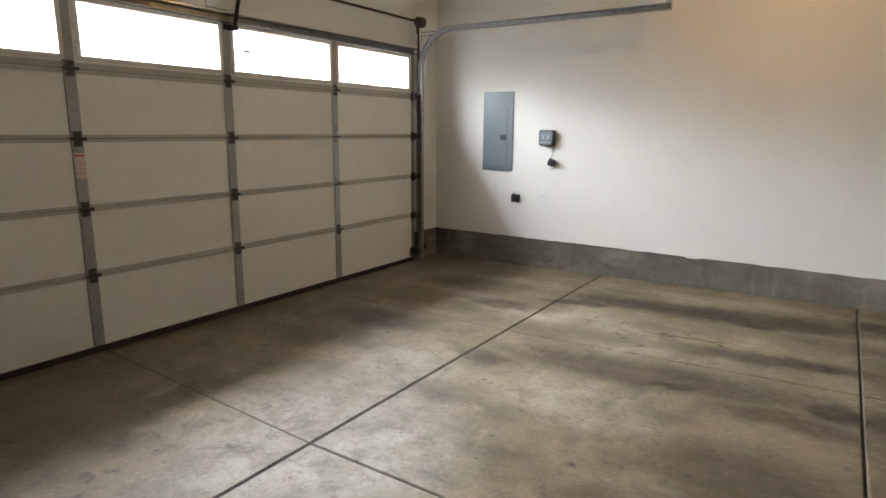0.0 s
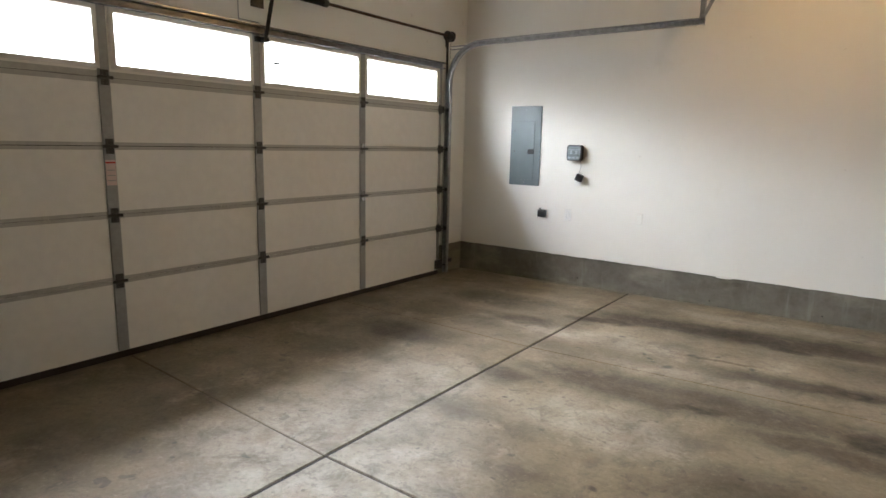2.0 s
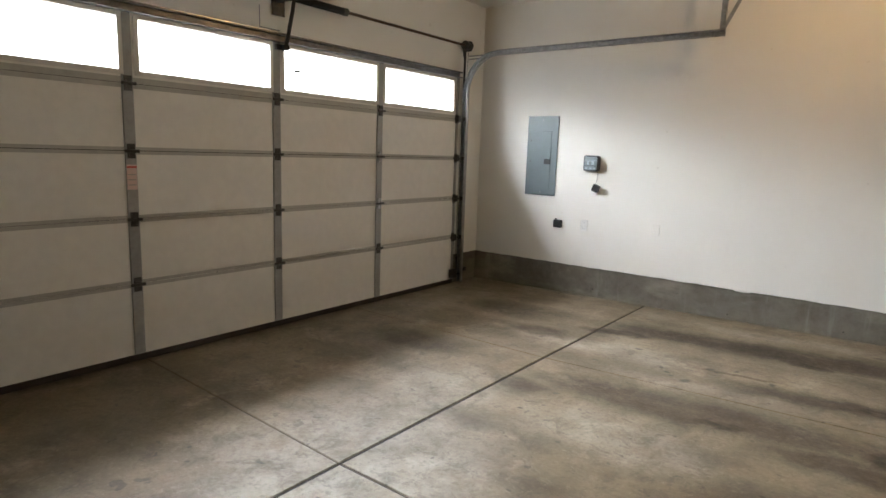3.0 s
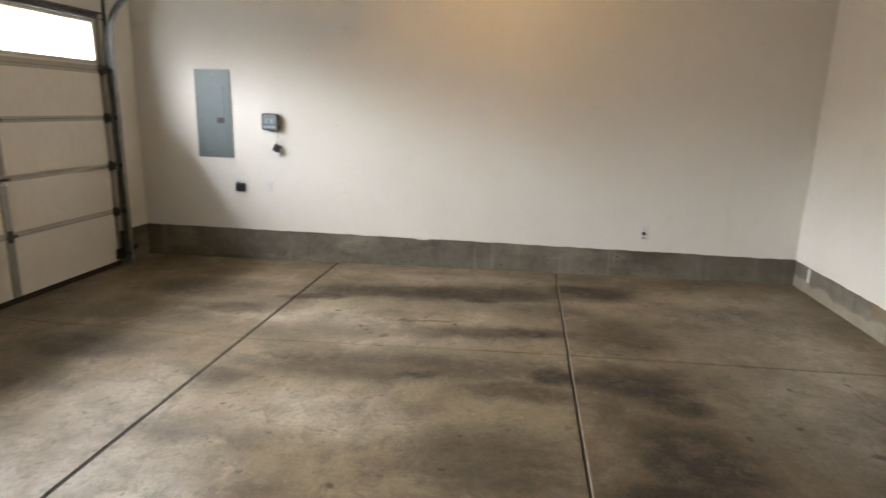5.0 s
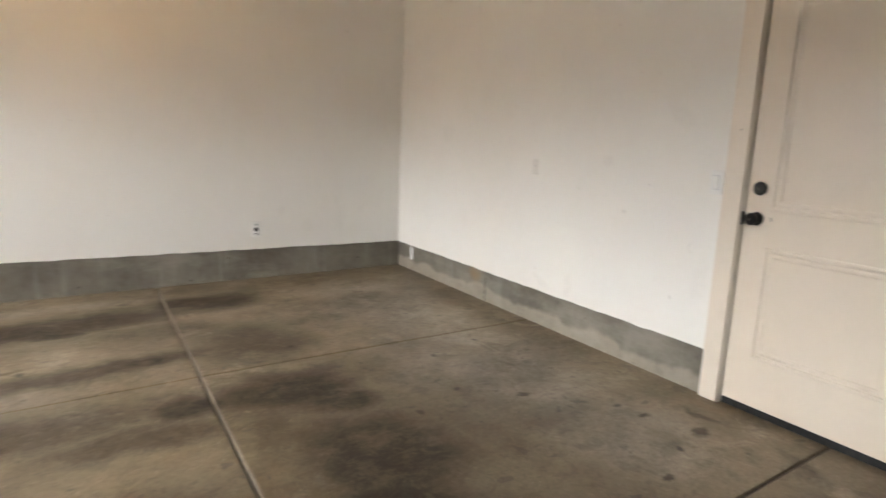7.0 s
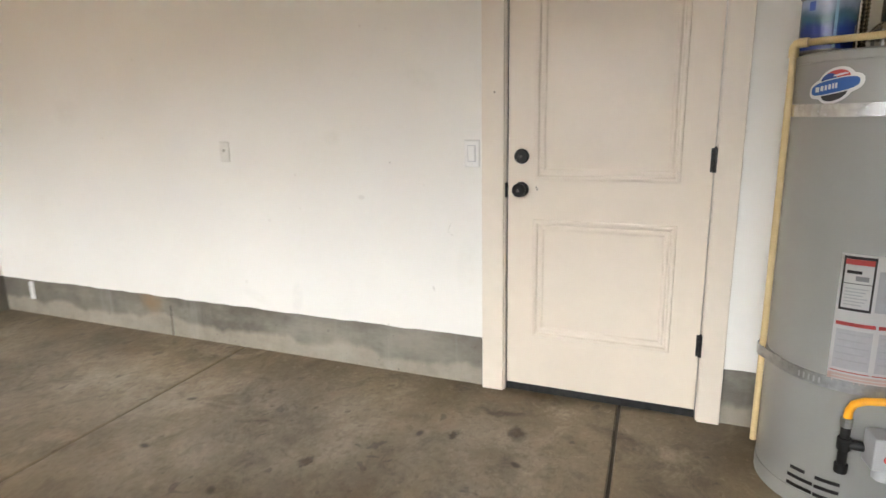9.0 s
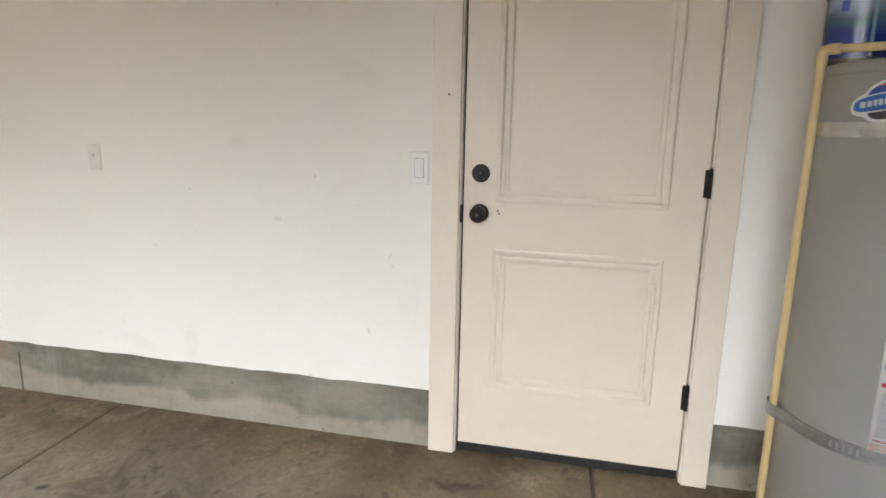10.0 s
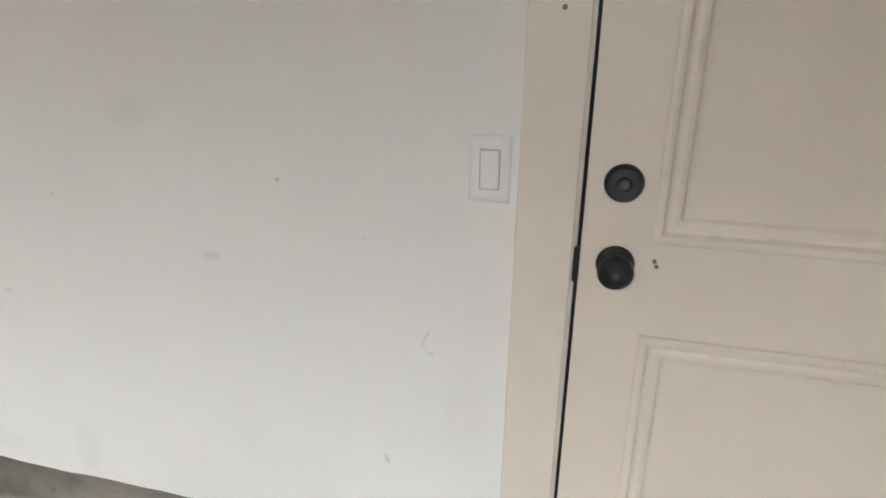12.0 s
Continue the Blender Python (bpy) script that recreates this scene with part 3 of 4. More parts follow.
    for k in range(3):
        part("label_stripe", box(XD + 0.0136, XD + 0.0142, 2.684, 2.736, 1.168 + 0.034 * k, 1.174 + 0.034 * k), M_SMUDGE, root, "grey line of print")
    part("scratch", box(XD, XD + 0.0012, 4.34, 4.465, 0.517, 0.524), M_HOLE, root, "dark scratch")
    # rollers at the north edge
    for z in levels[1:5]:
        bm = bmesh.new()
        bm_box(bm, XD + 0.02, XD + 0.06, GY1 - 0.06, GY1 - 0.015, z - 0.035, z + 0.035, 0.004)
        bm_cyl(bm, (XD + 0.065, GY1 - 0.03, z), 0.006, 0.09, "y", 10)
        bm_cyl(bm, (XD + 0.065, GY1 + 0.025, z), 0.022, 0.02, "y", 16)
        part("roller", bm, M_DARKSTEEL, root, "dark steel roller and bracket", smooth=True)
    bm = bmesh.new()
    bm_box(bm, XD + 0.02, XD + 0.055, GY1 - 0.09, GY1 + 0.01, levels[0] + 0.03, levels[0] + 0.13, 0.004)
    bm_cyl(bm, (XD + 0.065, GY1 - 0.03, levels[0] + 0.07), 0.006, 0.16, "y", 10)
    part("bottom_bracket", bm, M_DARKSTEEL, root, "dark steel bottom bracket")
    return root


garage_door()


def door_track(y, name="door_track"):
    root = thing(name, "galvanised steel garage door track curving from upright to overhead", "door track")
    x0, zt, r, xe = XD + 0.075, 2.516, 0.40, -0.735
    pts = [(x0, y, fz(x0) + 0.02), (x0, y, 1.0), (x0, y, zt - r - 0.02)]
    pts += [(x0 + r - r * math.cos(a), y, zt - r + r * math.sin(a)) for a in [radians(v) for v in range(0, 91, 9)]]
    pts += [(x0 + r + 0.3, y, zt), (xe, y, zt)]
    c = [(-0.026, -0.024), (-0.026, -0.02), (0.022, -0.02), (0.022, 0.02), (-0.026, 0.02), (-0.026, 0.024), (0.026, 0.024), (0.026, -0.024)]
    rail = part("track_rail", tube(pts, 0, profile=[(w, s) for s, w in c], up=(0, 1, 0)), M_GALV, root, smooth=True)
    bm = bmesh.new()
    bm_box(bm, x0 + 0.42, xe - 0.002, y + 0.0275, y + 0.0305, zt - 0.022, zt + 0.032)
    bm_box(bm, x0 + 0.42, xe - 0.002, y - 0.002, y + 0.0275, zt + 0.029, zt + 0.032)
    part("stiffener", bm, M_GALV, root, "galvanised angle stiffener")
    bm = bmesh.new()
    bm_box(bm, x0 - 0.07, x0 - 0.045, y + 0.027, y + 0.031, 0.1, 2.62)
    bm_box(bm, x0 - 0.074, x0 - 0.07, y + 0.027, y + 0.07, 0.1, 2.62)
    part("jamb_angle", bm, M_DARKSTEEL, root, "dull dark jamb angle")
    for z in (0.35, 1.0, 1.7, 2.15):
        bm = bmesh.new()
        bm_box(bm, x0 - 0.073, x0 + 0.0, y + 0.0242, y + 0.027, z - 0.02, z + 0.02)
        bm_cyl(bm, (x0 - 0.02, y + 0.027, z), 0.009, 0.012, "y", 6)
        part("track_bracket", bm, M_GALV, root)
    # hanger at the end: two perforated angles
    bm = bmesh.new()
    bm_box(bm, xe - 0.05, xe - 0.01, y + 0.027, y + 0.030, zt - 0.02, ZC)
    bm_box(bm, xe - 0.013, xe - 0.01, y + 0.030, y + 0.06, zt - 0.02, ZC)
    part("hanger", bm, M_GALV, root, "perforated galvanised hanger angle")
    part("hanger_brace", tube([(xe - 0.03, y + 0.035, zt + 0.02), (xe + 0.24, y + 0.035, ZC)], 0, profile=[(-0.015, -0.0015), (0.015, -0.0015), (0.015, 0.0015), (-0.015, 0.0015)]), M_GALV, root)
    return root


door_track(GY1 + 0.045)


def safety_sensor(y):
    root = thing("door_safety_sensor", "small black photo sensor bracketed beside the garage door", "sensor")
    part("bracket", box(XD + 0.005, XD + 0.012, y, y + 0.11, 0.085, 0.125, 0.001), M_DARKSTEEL, root)
    part("eye", box(XD + 0.012, XD + 0.055, y + 0.055, y + 0.115, 0.080, 0.125, 0.006), M_BLACK, root)


safety_sensor(GY1 + 0.085)


def torsion_shaft():
    x, z = XD + 0.10, 2.606
    root = thing("torsion_spring_shaft", "black torsion spring shaft above the garage door", "spring shaft")
    part("shaft", cyl((x, GY0 - 0.05, z), 0.0128, GY1 - GY0 + 0.1, "y", 20), M_RUST, root, "brown rusted shaft", smooth=True)
    for y0, y1 in ((3.28, 3.83), (3.95, 4.48)):
        n = int((y1 - y0) / 0.008)
        rows = []
        for k in range(n):
            a = y0 + (y1 - y0) * k / n - y0
            rows += [(0.026, a), (0.030, a + 0.002), (0.030, a + 0.006), (0.026, a + 0.008)]
        bm = bmesh.new()
        bm_lathe(bm, rows, (x, y0, z), 20, "y")
        part("spring", bm, M_BLACKIRON, root, "black coil spring")
        part("cone", cyl((x, y1 - 0.002 if y0 > 3.9 else y0 - 0.05, z), 0.033, 0.052, "y", 20, bevel=0.004), M_DARKSTEEL, root, "dark cast winding cone", smooth=True)
    bm = bmesh.new()
    bm_box(bm, XW, XW + 0.006, 3.83, 3.95, z - 0.14, z + 0.14)
    bm_box(bm, XW, x + 0.04, 3.87, 3.91, z - 0.04, z + 0.04, 0.005)
    part("centre_bracket", bm, M_DARKSTEEL, root, "dark steel centre bearing plate")
    bm = bmesh.new()
    y = GY1 + 0.0
    bm_lathe(bm, [(0.014, 0), (0.05, 0.0), (0.05, 0.008), (0.042, 0.012), (0.042, 0.07), (0.055, 0.075), (0.055, 0.085), (0.014, 0.085)], (x, y - 0.05, z), 28, "y")
    part("cable_drum", bm, M_DARKSTEEL, root, "dark cable drum", smooth=True)
    bm = bmesh.new()
    bm_box(bm, XW, x + 0.022, y + 0.045, y + 0.05, z - 0.05, z + 0.04, 0.002)
    bm_box(bm, XW, XW + 0.005, y + 0.052, y + 0.10, z - 0.1, z + 0.07)
    bm_cyl(bm, (x, y + 0.05, z), 0.013, 0.04, "y", 16)
    part("end_bearing_plate", bm, M_DARKSTEEL, root, "dark end bearing plate")
    bm = bmesh.new()
    bm_box(bm, x - 0.02, x + 0.34, y + 0.052, y + 0.056, z - 0.106, z - 0.094)
    bm_box(bm, x - 0.02, x + 0.26, y + 0.052, y + 0.056, z - 0.138, z - 0.126)
    part("flag_bracket", bm, M_GALV, root, "thin galvanised bracket to the track")
    part("lift_cable", tube([(x + 0.035, y - 0.02, z), (XD + 0.05, y - 0.005, 1.2), (XD + 0.045, y - 0.005, 0.1)], 0.0022, 6), M_DARKSTEEL, root)
    return root


torsion_shaft()


def opener_arm():
    root = thing("door_opener_arm", "black curved opener arm bolted to the garage door top", "opener arm")
    pts = [(XD + 0.06, 3.918, 2.226), (XD + 0.085, 3.918, 2.29), (XD + 0.115, 3.920, 2.39), (XD + 0.145, 3.924, 2.50), (XD + 0.165, 3.928, 2.64), (XD + 0.17, 3.93, 2.80), (XD + 0.17, 3.93, ZC)]
    part("arm", tube(pts, 0, profile=[(-0.004, -0.016), (0.004, -0.016), (0.004, 0.016), (-0.004, 0.016)]), M_BLACKIRON, root)
    bm = bmesh.new()
    bm_box(bm, XD + 0.0122, XD + 0.035, 3.85, 3.95, 2.208, 2.250, 0.004)
    bm_box(bm, XD + 0.03, XD + 0.075, 3.895, 3.945, 2.208, 2.246, 0.004)
    bm_cyl(bm, (XD + 0.06, 3.885, 2.226), 0.007, 0.07, "y", 10)
    part("door_bracket", bm, M_BLACKIRON, root, "black door bracket")
    return root


opener_arm()

# ---- ceiling lamp ----


def mat_bulb():
    n = Nodes("lit_bulb")
    n.put(n.bsdf.inputs["Emission Color"], rgb(1.0, 0.62, 0.24))
    n.put(n.bsdf.inputs["Emission Strength"], BULB)
    return n.done(rgb(0.8, 0.7, 0.5), 0.4)


def ceiling_lamp(x, y):
    root = thing("ceiling_lamp", "white ceiling lampholder with a lit warm bulb", "lamp")
    bm = bmesh.new()
    bm_lathe(bm, [(0.058, 0), (0.06, -0.006), (0.05, -0.022), (0.026, -0.03), (0.024, -0.055)], (x, y, ZC), 32)
    part("lampholder", bm, M_PLATE, root, smooth=True)
    bm = bmesh.new()
    bm_lathe(bm, [(0.012, -0.056), (0.016, -0.07), (0.03, -0.095), (0.034, -0.118), (0.028, -0.142), (0.012, -0.156), (0.002, -0.158)], (x, y, ZC), 24)
    part("bulb", bm, mat_bulb(), root, "glowing warm bulb", smooth=True)


ceiling_lamp(0.20, 5.50)

# ---- side door ----
FX = XE + 0.010  # face of the door leaf


def rect_rings(y0, y1, z0, z1, prof, x):
    """A moulded rectangle: rings of (inset, height towards the room), closed by a flat field."""
    bm = bmesh.new()
    rings = [[bm.verts.new((x - h, a, b)) for a, b in ((y0 + i, z0 + i), (y1 - i, z0 + i), (y1 - i, z1 - i), (y0 + i, z1 - i))] for i, h in prof]
    for p, q in zip(rings, rings[1:]):
        for k in range(4):
            bm.faces.new((p[k], p[(k + 1) % 4], q[(k + 1) % 4], q[k]))
    bm.faces.new(rings[-1])
    return bm


def side_door():
    y0, y1, z0, z1 = DY0 + 0.0035, DY1 - 0.003, 0.092, DZ1 - 0.004
    panels = [(2.553, 3.107, 0.333, 0.844), (2.550, 3.106, 1.031, 1.935)]
    a, b = panels[0][0], panels[0][1]
    bm = bmesh.new()
    t = 0.044
    bm_box(bm, FX, FX + t, y0, a, z0, z1)
    bm_box(bm, FX, FX + t, b, y1, z0, z1)
    for za, zb in ((z0, panels[0][2]), (panels[0][3], panels[1][2]), (panels[1][3], z1)):
        bm_box(bm, FX, FX + t, a, b, za, zb)
    leaf = tagged(part("door_1", bm, M_DOOR), "cream painted two-panel side door, closed", "door", kind="structure")
    prof = [(-0.010, 0.0005), (-0.007, 0.0050), (-0.001, 0.0060), (0.005, 0.0050), (0.011, -0.0028), (0.016, -0.0040), (0.023, -0.0012), (0.031, -0.0018), (0.037, -0.0066), (0.044, -0.0074)]
    for ya, yb, za, zb in panels:
        part("moulded_panel", rect_rings(a, b, za, zb, prof, FX), M_DOOR, leaf, "raised panel with stepped moulding")
    # knob and deadbolt, matte black
    for z, knob in ((1.120, False), (0.981, True)):
        yk = 3.170
        bm = bmesh.new()
        if knob:
            bm_lathe(bm, [(0.031, 0), (0.032, 0.004), (0.029, 0.010), (0.013, 0.014), (0.012, 0.026), (0.022, 0.034), (0.029, 0.044), (0.029, 0.052), (0.024, 0.061), (0.012, 0.066), (0.002, 0.067)], (FX, yk, z), 36, "x")
        else:
            bm_lathe(bm, [(0.031, 0), (0.032, 0.004), (0.030, 0.014), (0.026, 0.018), (0.012, 0.0185), (0.010, 0.021), (0.002, 0.021)], (FX, yk, z), 36, "x")
        for v in bm.verts:
            v.co.x = FX - abs(v.co.x - FX)
        lock = part("door_knob" if knob else "deadbolt", bm, M_BLACKIRON, leaf, "matte black round knob" if knob else "matte black deadbolt", smooth=True)
        part("keyhole", cyl((FX - (0.0685 if knob else 0.0225), yk, z), 0.006, 0.002, "x", 16), M_DARKSTEEL, lock)
    for z in (0.371, 1.111, 1.851):
        bm = bmesh.new()
        bm_cyl(bm, (FX - 0.006, DY0 - 0.001, z - 0.046), 0.0075, 0.092, "z", 14)
        bm_cyl(bm, (FX - 0.006, DY0 - 0.001, z + 0.046), 0.0055, 0.006, "z", 14)
        bm_box(bm, FX - 0.0035, FX - 0.0005, DY0 + 0.0005, DY0 + 0.016, z - 0.045, z + 0.045)
        part("hinge", bm, M_BLACKIRON, leaf, "black hinge", smooth=True)
    part("door_sweep", box(FX + 0.004, FX + 0.03, y0, y1, fz(XE) + 0.004, z0, 0.003), M_RUBBER, leaf, "black rubber door sweep")
    for k in range(2):
        yy, zz = 3.108 - 0.004 * k, 0.990 - 0.009 * k
        part("chip", box(FX - 0.0006, FX + 0.001, yy - 0.0045, yy + 0.002, zz - 0.0035, zz + 0.0035, 0.0004), M_NICK, leaf, "small dark paint chip")
    # frame: jambs, stop and casing
    bm = bmesh.new()
    cx0 = XE - 0.016
    frame_z = fz(XE) + 0.002
    bm_box(bm, XE - 0.001, XE + 0.14, DY1 + 0.004, DY1 + 0.019, frame_z, DZ1 + 0.018)
    bm_box(bm, XE - 0.001, XE + 0.14, DY0 - 0.019, DY0 - 0.0012, frame_z, DZ1 + 0.018)
    bm_box(bm, XE - 0.001, XE + 0.14, DY0 - 0.0012, DY1 + 0.004, DZ1 + 0.003, DZ1 + 0.018)
    casing = tagged(part("door_frame", bm, M_TRIM), "cream painted wooden door jamb and casing", "door frame", kind="structure")
    part("casing", box(cx0, XE - 0.001, DY1 + 0.010, 3.340, frame_z, DZ1 + 0.10, 0.003), M_TRIM, casing, "flat cream casing board")
    part("casing", box(cx0, XE - 0.001, 2.336, DY0 - 0.006, frame_z, DZ1 + 0.10, 0.003), M_TRIM, casing, "flat cream casing board")
    part("casing", box(cx0, XE - 0.001, DY0 - 0.006, DY1 + 0.010, DZ1 + 0.010, DZ1 + 0.10, 0.003), M_TRIM, casing, "flat cream casing board")
    part("weather_seal", box(FX + 0.010, FX + 0.05, DY1 - 0.0025, DY1 + 0.0035, frame_z, DZ1 + 0.002), M_RUBBER, casing, "black weather seal")
    part("weather_seal", box(FX + 0.048, FX + 0.07, DY0 - 0.0025, DY1 - 0.003, DZ1 - 0.03, DZ1 + 0.002), M_RUBBER, casing, "black weather seal")
    part("strike_plate", box(XE - 0.004, FX + 0.004, DY1 - 0.002, DY1 + 0.0075, 0.945, 1.008, 0.002), M_BLACKIRON, casing, "black strike plate lip")
    part("nail_hole", cyl((cx0 - 0.0006, 3.284, 1.384), 0.0042, 0.003, "x", 9), M_NICK, casing, "dark nail hole")
    return leaf


side_door()

# ---- wall plates ----


def wall_plate(name, label, category, wall, a, z, w=0.071, h=0.116, kind="rocker", material=None):
    """A cover plate on the east ('x') or north ('y') wall."""
    root = thing(name, label, category)
    material = material or M_PLATE

    def put(bm):
        # built on the plane x = 0 with the room at -x and its width along y
        turn = Matrix.Translation((XE, a, z)) if wall == "x" else Matrix.Translation((a, YN, z)) @ Matrix.Rotation(radians(90), 4, "Z")
        bmesh.ops.transform(bm, matrix=turn, verts=bm.verts)
        return bm

    part("plate", put(rect_rings(-w / 2, w / 2, -h / 2, h / 2, [(0, 0), (0, 0.003), (0.004, 0.0058), (0.010, 0.0065)], 0.0)), material, root)
    if kind == "rocker":
        # raised ring, its grey standing for shade in the gap
        part("rim", put(rect_rings(-0.018, 0.018, -0.035, 0.035, [(0, 0.0064), (0, 0.0072), (0.0012, 0.0072), (0.0018, 0.0066)], 0.0)), M_PALEINK, root, "thin grey ring painting the shaded gap round the rocker")
        bm = bmesh.new()
        bm_box(bm, -0.0105, -0.006, -0.0155, 0.0155, -0.0325, 0.0325, 0.0015)
        for v in bm.verts:
            v.co.x -= 0.0022 * (v.co.z / 0.0325)
        part("rocker", put(bm), material, root)
    elif kind == "toggle":
        bm = bmesh.new()
        bm_box(bm, -0.020, -0.006, -0.005, 0.005, 0.0, 0.014, 0.002)
        part("toggle", put(bm), material, root)
    elif kind == "sockets":
        for s in (-1, 1):
            part("socket", put(rect_rings(-0.017, 0.017, s * 0.040 - 0.018, s * 0.040 + 0.018, [(0, 0.0062), (0.001, 0.0085), (0.003, 0.0088)], 0.0)), material, root)
            bm = bmesh.new()
            bm_box(bm, -0.0102, -0.0085, -0.0125, -0.0050, s * 0.040 - 0.010, s * 0.040 + 0.010)
            bm_box(bm, -0.0102, -0.0085, 0.0050, 0.0125, s * 0.040 - 0.010 * (s < 0), s * 0.040 + 0.010)
            part("slots", put(bm), M_INK, root, "dark contact slots")
        part("plug_in_guard", put(cyl((-0.013, 0, 0.0), 0.019, 0.008, "x", 20, bevel=0.002)), M_INK, root, "dark round centre button")
    if kind != "blank":
        for s in (-1, 1):
            part("screw", put(cyl((-0.0082, 0, s * (h / 2 - 0.011)), 0.003, 0.002, "x", 10)), material, root)
    return root


wall_plate("light_switch", "white rocker light switch beside the side door", "switch", "x", 3.389, 1.131)
wall_plate("light_switch", "toggle switch plate painted over in wall colour", "switch", "x", 4.748, 1.130, 0.060, 0.105, "toggle", M_OLDPLATE)
wall_plate("blank_plate", "white cover plate below the irrigation controller", "cover plate", "y", -2.047, 0.734, 0.075, 0.118, "rocker")
wall_plate("blank_plate", "cover plate painted over in wall colour", "cover plate", "y", -1.278, 0.761, 0.06, 0.11, "blank", M_WALL)
wall_plate("wall_outlet", "white duplex outlet with dark slots low on the wall", "outlet", "y", 1.680, 0.463, 0.080, 0.135, "sockets")
wall_plate("wall_outlet", "white outlet behind a black plug-in adapter", "outlet", "y", -1.957, 1.111, 0.072, 0.116, "blank")


def electrical_panel():
    x0, x1, z0, z1 = -2.786, -2.412, 1.022, 1.882
    root = thing("electrical_panel", "grey enamelled flush electrical breaker panel, closed", "breaker panel")
    w, h = x1 - x0, z1 - z0

    def slab(a0, a1, b0, b1, front, back=0.0, bevel=0.002):
        return box(x0 + a0 * w, x0 + a1 * w, YN - front, YN - back, z1 - b1 * h, z1 - b0 * h, bevel)

    part("cover", slab(0, 1, 0, 1, 0.010, 0.0, 0.003), M_EPANEL, root)
    door = part("door", slab(0.07, 0.80, 0.19, 0.93, 0.016, 0.010, 0.0025), M_EPANEL, root, "grey panel door")
    part("latch", slab(0.60, 0.80, 0.540, 0.602, 0.022, 0.016, 0.003), M_INK, door, "black recessed latch")
    for b in (0.30, 0.56):
        part("hinge_mark", slab(0.13, 0.155, b, b + 0.018, 0.0172, 0.016, 0.0), M_DARKSTEEL, door)
    for b in (0.05, 0.96):
        part("screw", cyl((x0 + 0.5 * w, YN - 0.012, z1 - b * h), 0.005, 0.003, "y", 10), M_GALV, root)


electrical_panel()


def irrigation_controller():
    xc, z0, z1, w = -1.995, 1.312, 1.474, 0.165
    root = thing("irrigation_controller", "grey and black wall-mounted irrigation timer", "timer")
    bm = bmesh.new()
    bm_box(bm, xc - w / 2, xc + w / 2, YN - 0.052, YN, z0, z1)
    es = [e for e in bm.edges if abs(e.verts[0].co.y - e.verts[1].co.y) > 0.01]
    bmesh.ops.bevel(bm, geom=es, offset=0.028, segments=5, affect="EDGES", profile=0.5)
    part("case", bm, M_BLACK, root, "black plastic case")
    bm = bmesh.new()
    bm_box(bm, xc - w / 2 + 0.010, xc + w / 2 - 0.014, YN - 0.058, YN - 0.052, z0 + 0.010, z1 - 0.012)
    es = [e for e in bm.edges if abs(e.verts[0].co.y - e.verts[1].co.y) > 0.004]
    bmesh.ops.bevel(bm, geom=es, offset=0.02, segments=4, affect="EDGES", profile=0.5)
    face = part("face", bm, M_LCD, root, "grey control face")
    part("screen", box(xc - 0.042, xc + 0.036, YN - 0.0595, YN - 0.058, z0 + 0.068, z0 + 0.105), M_LCDPALE, face, "pale display")
    part("dial", cyl((xc - 0.004, YN - 0.066, z0 + 0.086), 0.018, 0.0075, "y", 24, bevel=0.002), M_LCD, face, "round grey dial", smooth=True)
    part("print_line", box(xc - 0.07, xc + 0.064, YN - 0.0592, YN - 0.058, z0 + 0.112, z0 + 0.116), M_LCDPALE, face, "pale printed line")
    part("print_line", box(xc - 0.07, xc + 0.064, YN - 0.0592, YN - 0.058, z0 + 0.056, z0 + 0.059), M_INK, face, "dark printed line")
    for k in range(3):
        part("button", box(xc - 0.062 + k * 0.045, xc - 0.034 + k * 0.045, YN - 0.061, YN - 0.058, z0 + 0.024, z0 + 0.038, 0.001), M_LCDPALE, face, "pale button")


irrigation_controller()


def plug_adapter():
    root = thing("plug_adapter", "black plug-in power adapter with a thin cord", "adapter")
    bm = box(-0.033, 0.033, -0.055, 0.0, -0.036, 0.036, 0.005)
    bmesh.ops.transform(bm, matrix=Matrix.Translation((-1.930, YN - 0.006, 1.137)) @ Matrix.Rotation(radians(22), 4, "Y"), verts=bm.verts)
    part("block", bm, M_BLACK, root)
    pts = [(-1.944, YN - 0.024, 1.172), (-1.936, YN - 0.012, 1.21), (-1.928, YN - 0.008, 1.26), (-1.934, YN - 0.020, 1.314)]
    part("cord", tube(pts, 0.0028, 8), M_GREYINK, root, "thin grey cord", smooth=True)


plug_adapter()


def black_receptacle():
    root = thing("appliance_receptacle", "black surface-mounted appliance power receptacle", "outlet")
    part("body", box(-2.393, -2.300, YN - 0.045, YN, 0.685, 0.770, 0.010), M_BLACK, root)
    part("face", cyl((-2.346, YN - 0.050, 0.728), 0.030, 0.006, "y", 28, bevel=0.002), M_RUBBER, root, smooth=True)
    part("tab", box(-2.388, -2.372, YN - 0.012, YN, 0.768, 0.784, 0.002), M_BLACK, root)


black_receptacle()

# torn flakes of drywall paper over the curb
for x, w in ((-0.47, 0.10), (-0.40, 0.035)):
    bm = box(x - w / 2, x + w / 2, YN - 0.006, YN + 0.006, CURB - 0.012, CURB + 0.004, 0.002)
    for v in bm.verts:
        v.co.z += 0.006 * math.sin(v.co.x * 60)
        v.co.y -= 0.02 * max(0, v.co.x + 0.43)
    tagged(part("drywall_flake", bm, M_WALL), "torn white drywall flake over the concrete curb", "flake")

# sheet taped over the garage door
sheet = thing("notice_sheet", "plain paper sheet with dark edges on the wall", "sheet")
part("paper", box(XW, XW + 0.002, 3.722, 3.915, 2.358, 2.515), M_WALL, sheet)
